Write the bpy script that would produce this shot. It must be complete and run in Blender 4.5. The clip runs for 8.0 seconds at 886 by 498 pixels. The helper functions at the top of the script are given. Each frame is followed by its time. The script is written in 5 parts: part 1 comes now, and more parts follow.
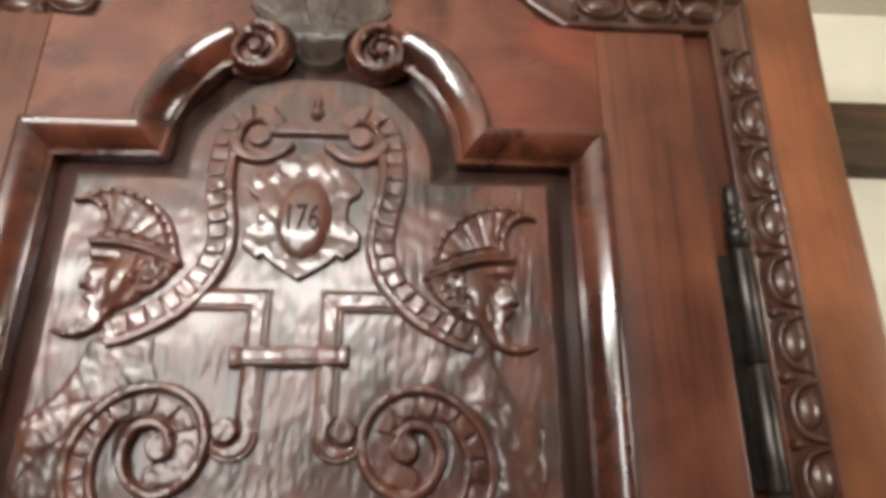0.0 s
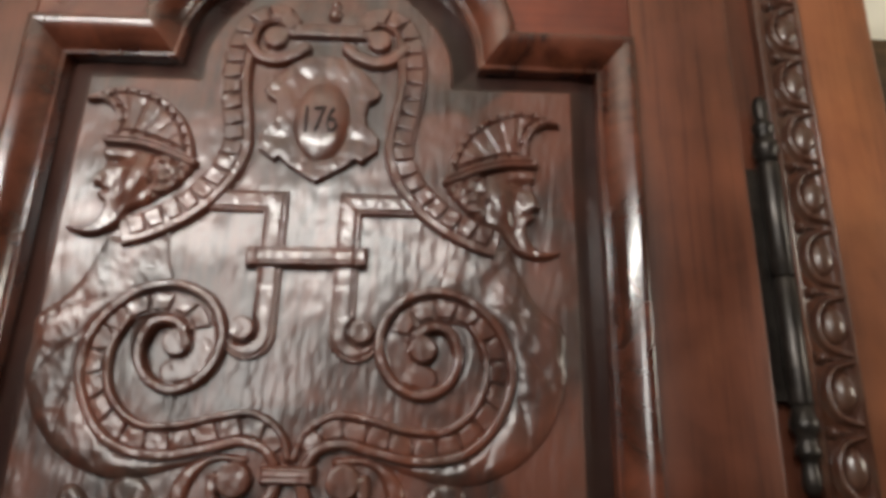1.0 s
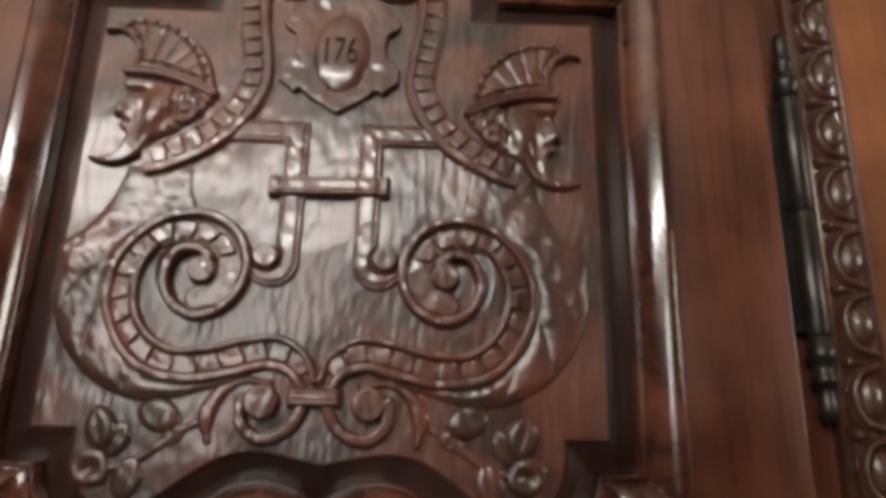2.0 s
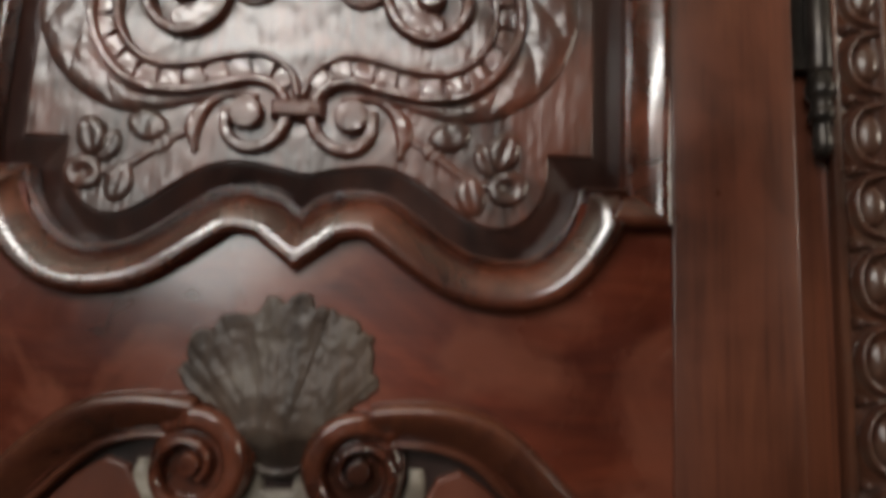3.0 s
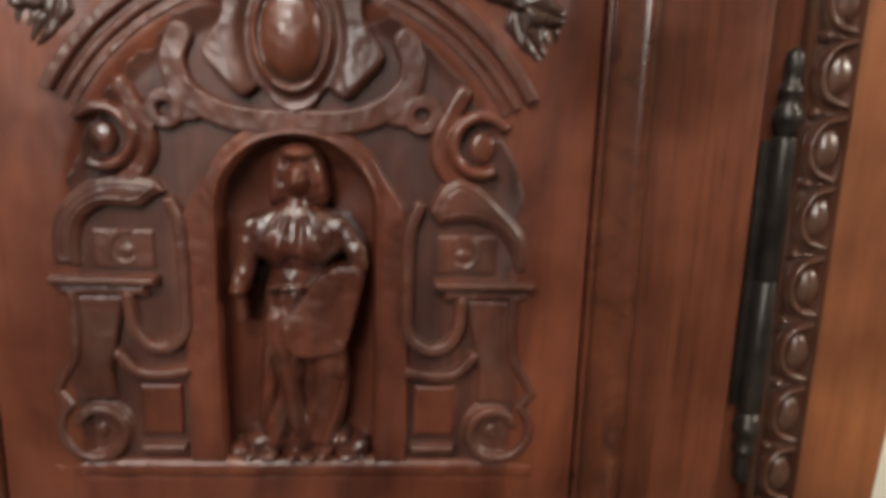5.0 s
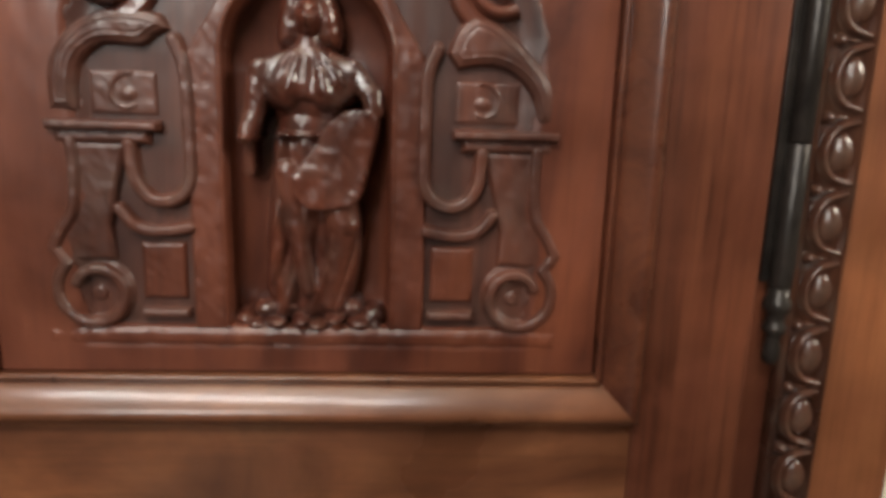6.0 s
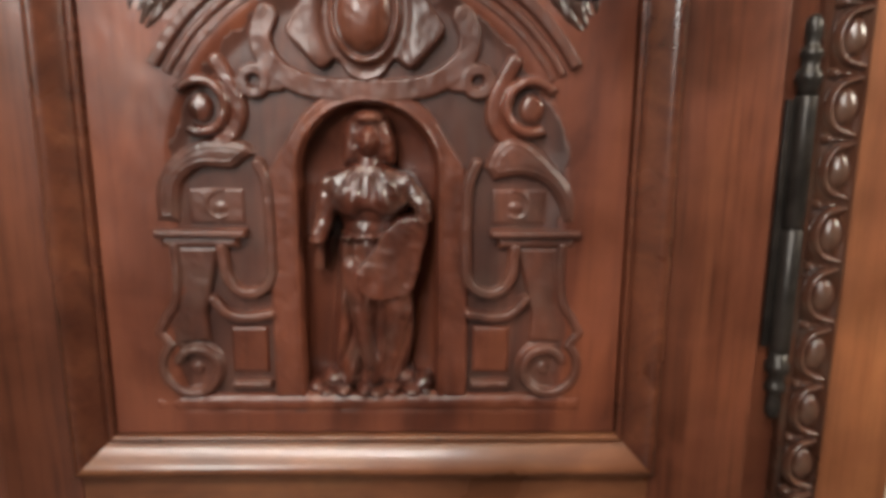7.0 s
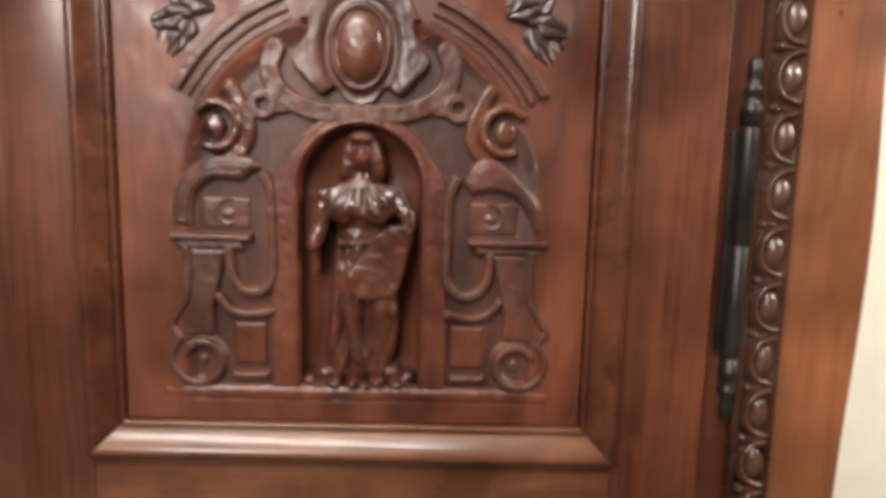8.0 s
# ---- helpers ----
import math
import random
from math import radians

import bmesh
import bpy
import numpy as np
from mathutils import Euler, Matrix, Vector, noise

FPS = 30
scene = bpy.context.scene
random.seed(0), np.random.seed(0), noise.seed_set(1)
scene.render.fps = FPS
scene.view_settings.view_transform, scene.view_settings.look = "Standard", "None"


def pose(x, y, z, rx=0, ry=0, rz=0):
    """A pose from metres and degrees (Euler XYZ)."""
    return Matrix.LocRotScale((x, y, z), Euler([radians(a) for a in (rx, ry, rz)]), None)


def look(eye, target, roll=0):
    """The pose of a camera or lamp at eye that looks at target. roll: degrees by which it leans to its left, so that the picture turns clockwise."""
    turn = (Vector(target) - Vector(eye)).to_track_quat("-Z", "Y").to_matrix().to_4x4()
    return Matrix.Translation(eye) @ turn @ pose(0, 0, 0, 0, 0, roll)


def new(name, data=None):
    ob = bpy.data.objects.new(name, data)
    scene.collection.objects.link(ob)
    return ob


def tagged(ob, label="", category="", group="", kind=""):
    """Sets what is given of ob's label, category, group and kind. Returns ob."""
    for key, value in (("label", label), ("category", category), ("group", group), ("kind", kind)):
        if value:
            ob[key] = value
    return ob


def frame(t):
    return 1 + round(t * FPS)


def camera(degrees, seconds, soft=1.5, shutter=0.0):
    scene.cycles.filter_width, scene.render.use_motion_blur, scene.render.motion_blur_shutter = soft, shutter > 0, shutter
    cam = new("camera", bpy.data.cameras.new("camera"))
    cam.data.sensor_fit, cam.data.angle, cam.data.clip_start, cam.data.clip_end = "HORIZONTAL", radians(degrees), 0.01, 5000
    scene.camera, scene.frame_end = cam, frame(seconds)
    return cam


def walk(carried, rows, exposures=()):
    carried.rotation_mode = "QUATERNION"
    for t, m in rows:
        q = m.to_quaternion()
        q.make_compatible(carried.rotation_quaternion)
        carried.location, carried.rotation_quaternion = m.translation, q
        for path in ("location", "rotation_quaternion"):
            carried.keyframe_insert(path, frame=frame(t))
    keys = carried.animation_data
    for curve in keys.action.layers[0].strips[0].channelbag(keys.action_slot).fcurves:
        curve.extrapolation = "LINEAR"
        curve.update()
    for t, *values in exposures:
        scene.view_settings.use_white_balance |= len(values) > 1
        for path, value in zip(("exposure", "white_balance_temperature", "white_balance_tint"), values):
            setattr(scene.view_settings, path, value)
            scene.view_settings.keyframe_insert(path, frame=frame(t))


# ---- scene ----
cam = camera(66.0, 8.0, soft=4.7, shutter=0.4)
EXPOSURES = [(0, 0.13), (0.5, -0.10), (1, -0.26), (2.5, -0.45), (3.5, -0.16), (4.0, 0.32), (4.5, 0.72), (5, 0.88), (6.5, 1.10), (7, 1.26), (8, 1.36)]
PATH = [
    (0, (0.083, -0.493, 1.433), (0.163, 1.363, 2.174), 0.3),
    (0.5, (0.084, -0.473, 1.401), (0.146, 1.409, 2.076), 1.5),
    (1, (0.078, -0.468, 1.396), (0.128, 1.427, 2.032), 1.4),
    (1.2, (0.069, -0.465, 1.391), (0.124, 1.428, 2.034), 1.4),
    (2.3, (0.062, -0.454, 1.341), (0.119, 1.477, 1.861), 1.4),
    (2.5, (0.068, -0.447, 1.318), (0.106, 1.493, 1.802), 1.7),
    (3, (0.097, -0.431, 1.239), (0.079, 1.545, 1.546), 2.5),
    (3.5, (0.092, -0.431, 1.198), (0.069, 1.566, 1.31), 1.9),
    (4, (0.104, -0.466, 1.15), (0.15, 1.531, 1.057), 1.9),
    (4.5, (0.101, -0.468, 1.091), (0.239, 1.488, 0.697), 1.2),
    (5, (0.081, -0.462, 1.005), (0.186, 1.491, 0.584), 1.7),
    (5.2, (0.065, -0.463, 0.979), (0.199, 1.49, 0.566), 1.1),
    (6.3, (0.076, -0.456, 0.889), (0.184, 1.497, 0.472), 1.9),
    (6.5, (0.08, -0.472, 0.922), (0.16, 1.488, 0.53), 0.8),
    (6.7, (0.06, -0.501, 0.951), (0.145, 1.469, 0.621), 0.6),
    (7, (0.055, -0.527, 0.977), (0.085, 1.43, 0.568), 0.3),
    (7.5, (0.053, -0.589, 0.98), (0.063, 1.386, 0.667), 0.9),
    (8, (0.072, -0.599, 0.961), (0.094, 1.379, 0.669), 1.4),
]
walk(cam, [(t, look(eye, target, roll)) for t, eye, target, roll in PATH], EXPOSURES)

# ---- light ----
world = bpy.data.worlds.new("world")
scene.world = world
world.use_nodes = True
world.node_tree.nodes["Background"].inputs[0].default_value = (0.9, 0.85, 0.75, 1)
world.node_tree.nodes["Background"].inputs[1].default_value = 0.02


def area_lamp(name, eye, target, size, power, colour, tall=0.0):
    lamp = bpy.data.lights.new(name, "AREA")
    lamp.shape, lamp.size, lamp.energy, lamp.color = ("RECTANGLE" if tall else "DISK"), size, power, colour
    if tall:
        lamp.size_y = tall
    ob = new(name, lamp)
    ob.matrix_world = look(eye, target)
    return ob


# an added light from behind the visitor, and an unseen long lamp placed by highlights
area_lamp("added_back_light", (-0.98, -3.36, 1.88), (-0.50, 0.0, 1.60), 1.10, 34, (1.0, 0.98, 0.94), 0.70)
area_lamp("ceiling_lamp_light", (-0.44, -1.10, 1.97), (-0.20, 0.0, 2.30), 1.10, 20, (1.0, 0.96, 0.91), 0.10)

# an added fill light from the right, which brightens the wall and the corner post
area_lamp("right_fill_light", (1.90, -0.70, 1.80), (0.70, 0.40, 1.10), 0.50, 12, (1.0, 0.93, 0.80))

# ---- materials ----
def node_mat(name):
    m = bpy.data.materials.new(name)
    m.use_nodes = True
    return m, m.node_tree.nodes, m.node_tree.links, m.node_tree.nodes["Principled BSDF"]


def ramp(nodes, stops):
    r = nodes.new("ShaderNodeValToRGB")
    while len(r.color_ramp.elements) < len(stops):
        r.color_ramp.elements.new(0.5)
    for e, (p, c) in zip(r.color_ramp.elements, stops):
        e.position, e.color = p, (*c, 1)
    return r


def wood(name, dark, mid, light, grain="z", rough=0.34, coat=0.45, fine=0.25, wear=0.0, wear_colour=(0.2, 0.17, 0.13), long=2.2, across=20.0, patch=0.0, wavy=0.30, shine=0.24, lines=0.28):
    """Polished old wood: long grain, darker streaks, blotchy stain, pores in the relief."""
    dark, mid, light = [(r, g * 1.08, b * 1.13) for r, g, b in (dark, mid, light)]
    m, nodes, links, out = node_mat(name)
    coords = nodes.new("ShaderNodeTexCoord")

    def noise_at(long, across, detail, rough_n=0.6, dist=0.0):
        mp = nodes.new("ShaderNodeMapping")
        s = {"z": (across, across, long), "x": (long, across, across), "none": (across, across, across)}[grain]
        mp.inputs["Scale"].default_value = s
        links.new(coords.outputs["Object"], mp.inputs[0])
        n = nodes.new("ShaderNodeTexNoise")
        n.inputs["Scale"].default_value, n.inputs["Detail"].default_value = 1.0, detail
        n.inputs["Roughness"].default_value, n.inputs["Distortion"].default_value = rough_n, dist
        links.new(mp.outputs[0], n.inputs["Vector"])
        return n.outputs["Fac"]

    grain_n = noise_at(long, across, 6.0, 0.62, 1.8)
    streak = noise_at(5.0, 170.0, 3.0, 0.6)
    mp = nodes.new("ShaderNodeTexNoise")
    mp.inputs["Scale"].default_value, mp.inputs["Detail"].default_value = 7.0, 4.0
    links.new(coords.outputs["Object"], mp.inputs["Vector"])
    blot = mp.outputs["Fac"]
    r = ramp(nodes, [(0.30, dark), (0.50, mid), (0.70, light)])
    links.new(grain_n, r.inputs[0])
    mul = nodes.new("ShaderNodeMixRGB")
    mul.blend_type, mul.inputs[0].default_value = "MULTIPLY", 0.75
    r2 = ramp(nodes, [(0.34, (0.40, 0.33, 0.31)), (0.50, (0.85, 0.82, 0.80)), (0.66, (1.35, 1.22, 1.05))])
    links.new(blot, r2.inputs[0])
    links.new(r.outputs[0], mul.inputs[1])
    links.new(r2.outputs[0], mul.inputs[2])
    mul2 = nodes.new("ShaderNodeMixRGB")
    mul2.blend_type, mul2.inputs[0].default_value = "MULTIPLY", lines
    r3 = ramp(nodes, [(0.36, (0.45, 0.4, 0.38)), (0.5, (1.0, 1.0, 1.0))])
    links.new(streak, r3.inputs[0])
    links.new(mul.outputs[0], mul2.inputs[1])
    links.new(r3.outputs[0], mul2.inputs[2])
    colour = mul2.outputs[0]
    if patch > 0:
        pn = nodes.new("ShaderNodeTexNoise")
        pn.inputs["Scale"].default_value, pn.inputs["Detail"].default_value, pn.inputs["Distortion"].default_value = 13.0, 5.0, 0.8
        links.new(coords.outputs["Object"], pn.inputs["Vector"])
        pr = ramp(nodes, [(0.46, (0, 0, 0)), (0.62, (patch, patch, patch))])
        links.new(pn.outputs["Fac"], pr.inputs[0])
        px = nodes.new("ShaderNodeMixRGB")
        links.new(pr.outputs[0], px.inputs[0])
        links.new(colour, px.inputs[1])
        px.inputs[2].default_value = (0.18, 0.056, 0.032, 1)
        colour = px.outputs[0]
    if wear > 0:
        wn = nodes.new("ShaderNodeTexNoise")
        wn.inputs["Scale"].default_value, wn.inputs["Detail"].default_value = 34.0, 5.0
        links.new(coords.outputs["Object"], wn.inputs["Vector"])
        wr = ramp(nodes, [(0.50, (0, 0, 0)), (0.68, (wear, wear, wear))])
        links.new(wn.outputs["Fac"], wr.inputs[0])
        mx = nodes.new("ShaderNodeMixRGB")
        links.new(wr.outputs[0], mx.inputs[0])
        links.new(colour, mx.inputs[1])
        mx.inputs[2].default_value = (*wear_colour, 1)
        colour = mx.outputs[0]
        dents = wn.outputs["Fac"]
    links.new(colour, out.inputs["Base Color"])
    rr = nodes.new("ShaderNodeMapRange")
    rr.inputs["To Min"].default_value, rr.inputs["To Max"].default_value = rough - 0.3 * wavy, rough + 0.4 * wavy
    rr.inputs["From Min"].default_value, rr.inputs["From Max"].default_value = 0.3, 0.7
    links.new(blot, rr.inputs["Value"])
    links.new(rr.outputs[0], out.inputs["Roughness"])
    out.inputs["Coat Weight"].default_value = coat
    out.inputs["Coat Roughness"].default_value = shine
    out.inputs["Specular IOR Level"].default_value = 0.42
    b = nodes.new("ShaderNodeBump")
    b.inputs["Strength"].default_value, b.inputs["Distance"].default_value = fine * 0.4, 0.0010
    links.new(streak, b.inputs["Height"])
    b2 = nodes.new("ShaderNodeBump")
    b2.inputs["Strength"].default_value, b2.inputs["Distance"].default_value = wavy, 0.004
    links.new(blot, b2.inputs["Height"])
    links.new(b.outputs[0], b2.inputs["Normal"])
    normal = b2.outputs[0]
    if wear > 0:
        b3 = nodes.new("ShaderNodeBump")
        b3.inputs["Strength"].default_value, b3.inputs["Distance"].default_value = 0.20, 0.0022
        links.new(dents, b3.inputs["Height"])
        links.new(normal, b3.inputs["Normal"])
        normal = b3.outputs[0]
    links.new(normal, out.inputs["Normal"])
    links.new(normal, out.inputs["Coat Normal"])
    return m


def plain(name, colour, rough=0.6, metal=0.0, scale=20.0, vary=0.25, bump=0.15, dist=0.002):
    m, nodes, links, out = node_mat(name)
    coords = nodes.new("ShaderNodeTexCoord")
    n = nodes.new("ShaderNodeTexNoise")
    n.inputs["Scale"].default_value, n.inputs["Detail"].default_value = scale, 6.0
    links.new(coords.outputs["Object"], n.inputs["Vector"])
    r = ramp(nodes, [(0.3, tuple(c * (1 - vary) for c in colour)), (0.7, tuple(min(1, c * (1 + vary)) for c in colour))])
    links.new(n.outputs["Fac"], r.inputs[0])
    links.new(r.outputs[0], out.inputs["Base Color"])
    out.inputs["Roughness"].default_value, out.inputs["Metallic"].default_value = rough, metal
    b = nodes.new("ShaderNodeBump")
    b.inputs["Strength"].default_value, b.inputs["Distance"].default_value = bump, dist
    links.new(n.outputs["Fac"], b.inputs["Height"])
    links.new(b.outputs[0], out.inputs["Normal"])
    return m


WALNUT = wood("walnut_upright", (0.072, 0.021, 0.011), (0.108, 0.031, 0.015), (0.150, 0.046, 0.022), "z", 0.36, 0.35, shine=0.17, long=1.6, across=13.0, patch=0.25, lines=0.60)
WALNUT_X = wood("walnut_lengthwise", (0.050, 0.0100, 0.0065), (0.102, 0.0205, 0.0105), (0.164, 0.035, 0.0165), "x", 0.27, 0.55, 0.2, long=5.5, across=11.0, patch=0.65, shine=0.15)
POLISHED = wood("walnut_moulding", (0.022, 0.007, 0.005), (0.056, 0.0155, 0.0085), (0.112, 0.030, 0.0135), "none", 0.21, 0.85, 0.15, patch=0.55, wavy=0.14, shine=0.12)
LOWMOULD = wood("walnut_low_moulding", (0.056, 0.017, 0.010), (0.084, 0.025, 0.013), (0.122, 0.039, 0.019), "none", 0.26, 0.60, 0.15, patch=0.12, wavy=0.12, shine=0.15)
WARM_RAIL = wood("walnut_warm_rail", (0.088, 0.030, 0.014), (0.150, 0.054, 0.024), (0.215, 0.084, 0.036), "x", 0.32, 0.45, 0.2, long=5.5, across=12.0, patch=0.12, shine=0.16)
POST_WOOD = wood("walnut_post", (0.150, 0.048, 0.020), (0.215, 0.072, 0.029), (0.265, 0.095, 0.038), "z", 0.40, 0.22, long=1.4, across=9.0, patch=0.15)
CARVED = wood("walnut_carved", (0.036, 0.014, 0.010), (0.080, 0.028, 0.018), (0.150, 0.048, 0.027), "z", 0.31, 0.72, 0.40, 0.35, (0.11, 0.072, 0.056), patch=0.45, shine=0.15)
GROUND = wood("walnut_carved_ground", (0.026, 0.014, 0.0105), (0.052, 0.024, 0.0175), (0.118, 0.036, 0.023), "z", 0.35, 0.66, 0.7, 0.30, (0.080, 0.062, 0.051), patch=0.55, shine=0.21, wavy=0.30, lines=0.5)
LOWFIELD = wood("walnut_red_field", (0.064, 0.016, 0.009), (0.118, 0.031, 0.015), (0.175, 0.051, 0.023), "z", 0.38, 0.30, 0.3, shine=0.20, long=1.8, across=10.0, patch=0.30)
LOWCARVED = wood("walnut_carved_warm", (0.050, 0.0165, 0.0108), (0.086, 0.0275, 0.0168), (0.126, 0.042, 0.0250), "z", 0.40, 0.36, 0.3, 0.35, (0.090, 0.052, 0.039), patch=0.20, shine=0.27, wavy=0.22)
RUBBED = wood("walnut_rubbed", (0.034, 0.011, 0.007), (0.080, 0.021, 0.012), (0.135, 0.037, 0.019), "z", 0.30, 0.65, 0.3, 0.30, (0.085, 0.050, 0.037), patch=0.40, shine=0.17)
LOWGROUND = wood("walnut_low_ground", (0.043, 0.0142, 0.0095), (0.075, 0.0245, 0.0155), (0.112, 0.037, 0.0230), "z", 0.44, 0.22, 0.3, 0.25, (0.070, 0.043, 0.032))
DARKWOOD = wood("walnut_dark", (0.020, 0.010, 0.008), (0.042, 0.019, 0.013), (0.078, 0.032, 0.020), "z", 0.27, 0.80, 0.3, 0.45, (0.070, 0.047, 0.036), shine=0.13)
# margin wood, its colour darkened for the shade of the recess
SHADED_MARGIN = wood("walnut_shaded_margin", (0.016, 0.008, 0.007), (0.032, 0.013, 0.010), (0.058, 0.021, 0.014), "z", 0.34, 0.45, 0.3, 0.20, (0.050, 0.034, 0.028), shine=0.20)
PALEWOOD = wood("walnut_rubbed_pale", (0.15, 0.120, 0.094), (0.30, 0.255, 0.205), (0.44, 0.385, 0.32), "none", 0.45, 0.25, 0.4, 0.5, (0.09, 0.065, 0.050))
EGGWOOD = wood("walnut_egg_moulding", (0.044, 0.018, 0.011), (0.084, 0.031, 0.018), (0.134, 0.051, 0.028), "z", 0.31, 0.60, 0.5, 0.45, (0.105, 0.074, 0.054), shine=0.17)
LEAFWOOD = wood("walnut_leaves", (0.024, 0.010, 0.007), (0.044, 0.017, 0.011), (0.070, 0.026, 0.016), "z", 0.30, 0.40, 0.3, 0.40, (0.050, 0.036, 0.028), shine=0.14)
SHELLWOOD = wood("walnut_greyed", (0.026, 0.018, 0.014), (0.055, 0.036, 0.027), (0.095, 0.060, 0.044), "z", 0.46, 0.15, 0.4, 0.8, (0.11, 0.088, 0.070))
INK = plain("dark_cut_wood", (0.020, 0.009, 0.007), 0.9, 0, 60, 0.3)
IRON = plain("black_iron", (0.036, 0.030, 0.026), 0.33, 0.5, 60, 0.5, 0.4, 0.002)
DULLWALL = plain("dull_plaster", (0.30, 0.26, 0.21), 0.85, 0, 9, 0.10, 0.2, 0.004)
PLASTER = plain("cream_plaster", (0.88, 0.84, 0.71), 0.8, 0, 9, 0.06, 0.2, 0.004)
CEIL = plain("white_ceiling", (0.70, 0.66, 0.56), 0.85, 0, 9, 0.05)
BOARDS = wood("floor_boards", (0.035, 0.018, 0.010), (0.060, 0.032, 0.018), (0.090, 0.050, 0.028), "x", 0.45, 0.1)
BEAMWOOD = wood("beam_brown", (0.05, 0.028, 0.014), (0.10, 0.056, 0.027), (0.16, 0.09, 0.045), "x", 0.6, 0.0)
GLASS = plain("window_glass", (0.75, 0.80, 0.85), 0.05, 0, 4, 0.03, 0.0)

# ---- tools ----
def part(name, mesh, material, parent=None, label="", smooth=True):
    """Links a mesh (or bmesh) as one object under its parent."""
    if isinstance(mesh, bmesh.types.BMesh):
        bm, mesh = mesh, bpy.data.meshes.new(name)
        bmesh.ops.recalc_face_normals(bm, faces=bm.faces)
        bm.to_mesh(mesh)
        bm.free()
    if smooth:
        mesh.polygons.foreach_set("use_smooth", [True] * len(mesh.polygons))
    if not mesh.materials:
        mesh.materials.append(material)
    ob = new(name, mesh)
    if parent:
        ob.parent = parent
    if label:
        ob["label"] = label
    return ob


def box(x0, x1, y0, y1, z0, z1, bevel=0.0, bm=None):
    bm = bm or bmesh.new()
    made = bmesh.ops.create_cube(bm, size=1)["verts"]
    for v in made:
        v.co = Vector(((x0 + x1) / 2 + v.co.x * (x1 - x0), (y0 + y1) / 2 + v.co.y * (y1 - y0), (z0 + z1) / 2 + v.co.z * (z1 - z0)))
    if bevel:
        edges = {e for v in made for e in v.link_edges}
        bmesh.ops.bevel(bm, geom=list(edges), offset=bevel, segments=3, profile=0.5, affect="EDGES")
    return bm


def prism(outline, y0, y1):
    """A board with that outline in the door's plane, from y0 (front) to y1 (back)."""
    bm = bmesh.new()
    front = [bm.verts.new((x, y0, z)) for x, z in outline]
    back = [bm.verts.new((x, y1, z)) for x, z in outline]
    bm.faces.new(front)
    bm.faces.new(back[::-1])
    for i in range(len(front)):
        j = (i + 1) % len(front)
        bm.faces.new((front[i], front[j], back[j], back[i]))
    return bm


def lathe(profile, x, y, n=28):
    """A turned piece on an upright axis; profile: (radius, z)."""
    bm = bmesh.new()
    rings = []
    for r, z in profile:
        rings.append([bm.verts.new((x + r * math.cos(2 * math.pi * k / n), y + r * math.sin(2 * math.pi * k / n), z)) for k in range(n)])
    for a, b in zip(rings, rings[1:]):
        for k in range(n):
            bm.faces.new((a[k], a[(k + 1) % n], b[(k + 1) % n], b[k]))
    bm.faces.new(rings[0][::-1])
    bm.faces.new(rings[-1])
    return bm


def spline(points, n=8, closed=False):
    """A smooth curve through the points."""
    p = [np.array(q, float) for q in points]
    if closed:
        p = [p[-1]] + p + [p[0], p[1]]
    else:
        p = [2 * p[0] - p[1]] + p + [2 * p[-1] - p[-2]]
    out = []
    for a, b, c, d in zip(p, p[1:], p[2:], p[3:]):
        for k in range(n):
            t = k / n
            out.append(0.5 * (2 * b + (c - a) * t + (2 * a - 5 * b + 4 * c - d) * t * t + (3 * b - a - 3 * c + d) * t ** 3))
    if not closed:
        out.append(p[-2])
    return np.array(out)


def arc(cx, cz, r, a0, a1, n=24, rz=None):
    a = np.radians(np.linspace(a0, a1, n))
    return np.stack([cx + r * np.cos(a), cz + (rz or r) * np.sin(a)], 1)


def spiral(cx, cz, r0, r1, a0, turns, n=60):
    """From radius r0 at angle a0 (degrees) inwards or outwards to r1; turns above 0 go anticlockwise."""
    k = np.linspace(0, 1, n)
    a, r = np.radians(a0 + 360 * turns * k), r0 + (r1 - r0) * k
    return np.stack([cx + r * np.cos(a), cz + r * np.sin(a)], 1)


def chain(*runs):
    return np.concatenate([np.asarray(r, float) for r in runs])


def flip(points, about=0.0):
    q = np.array(points, float)
    q[:, 0] = 2 * about - q[:, 0]
    return q


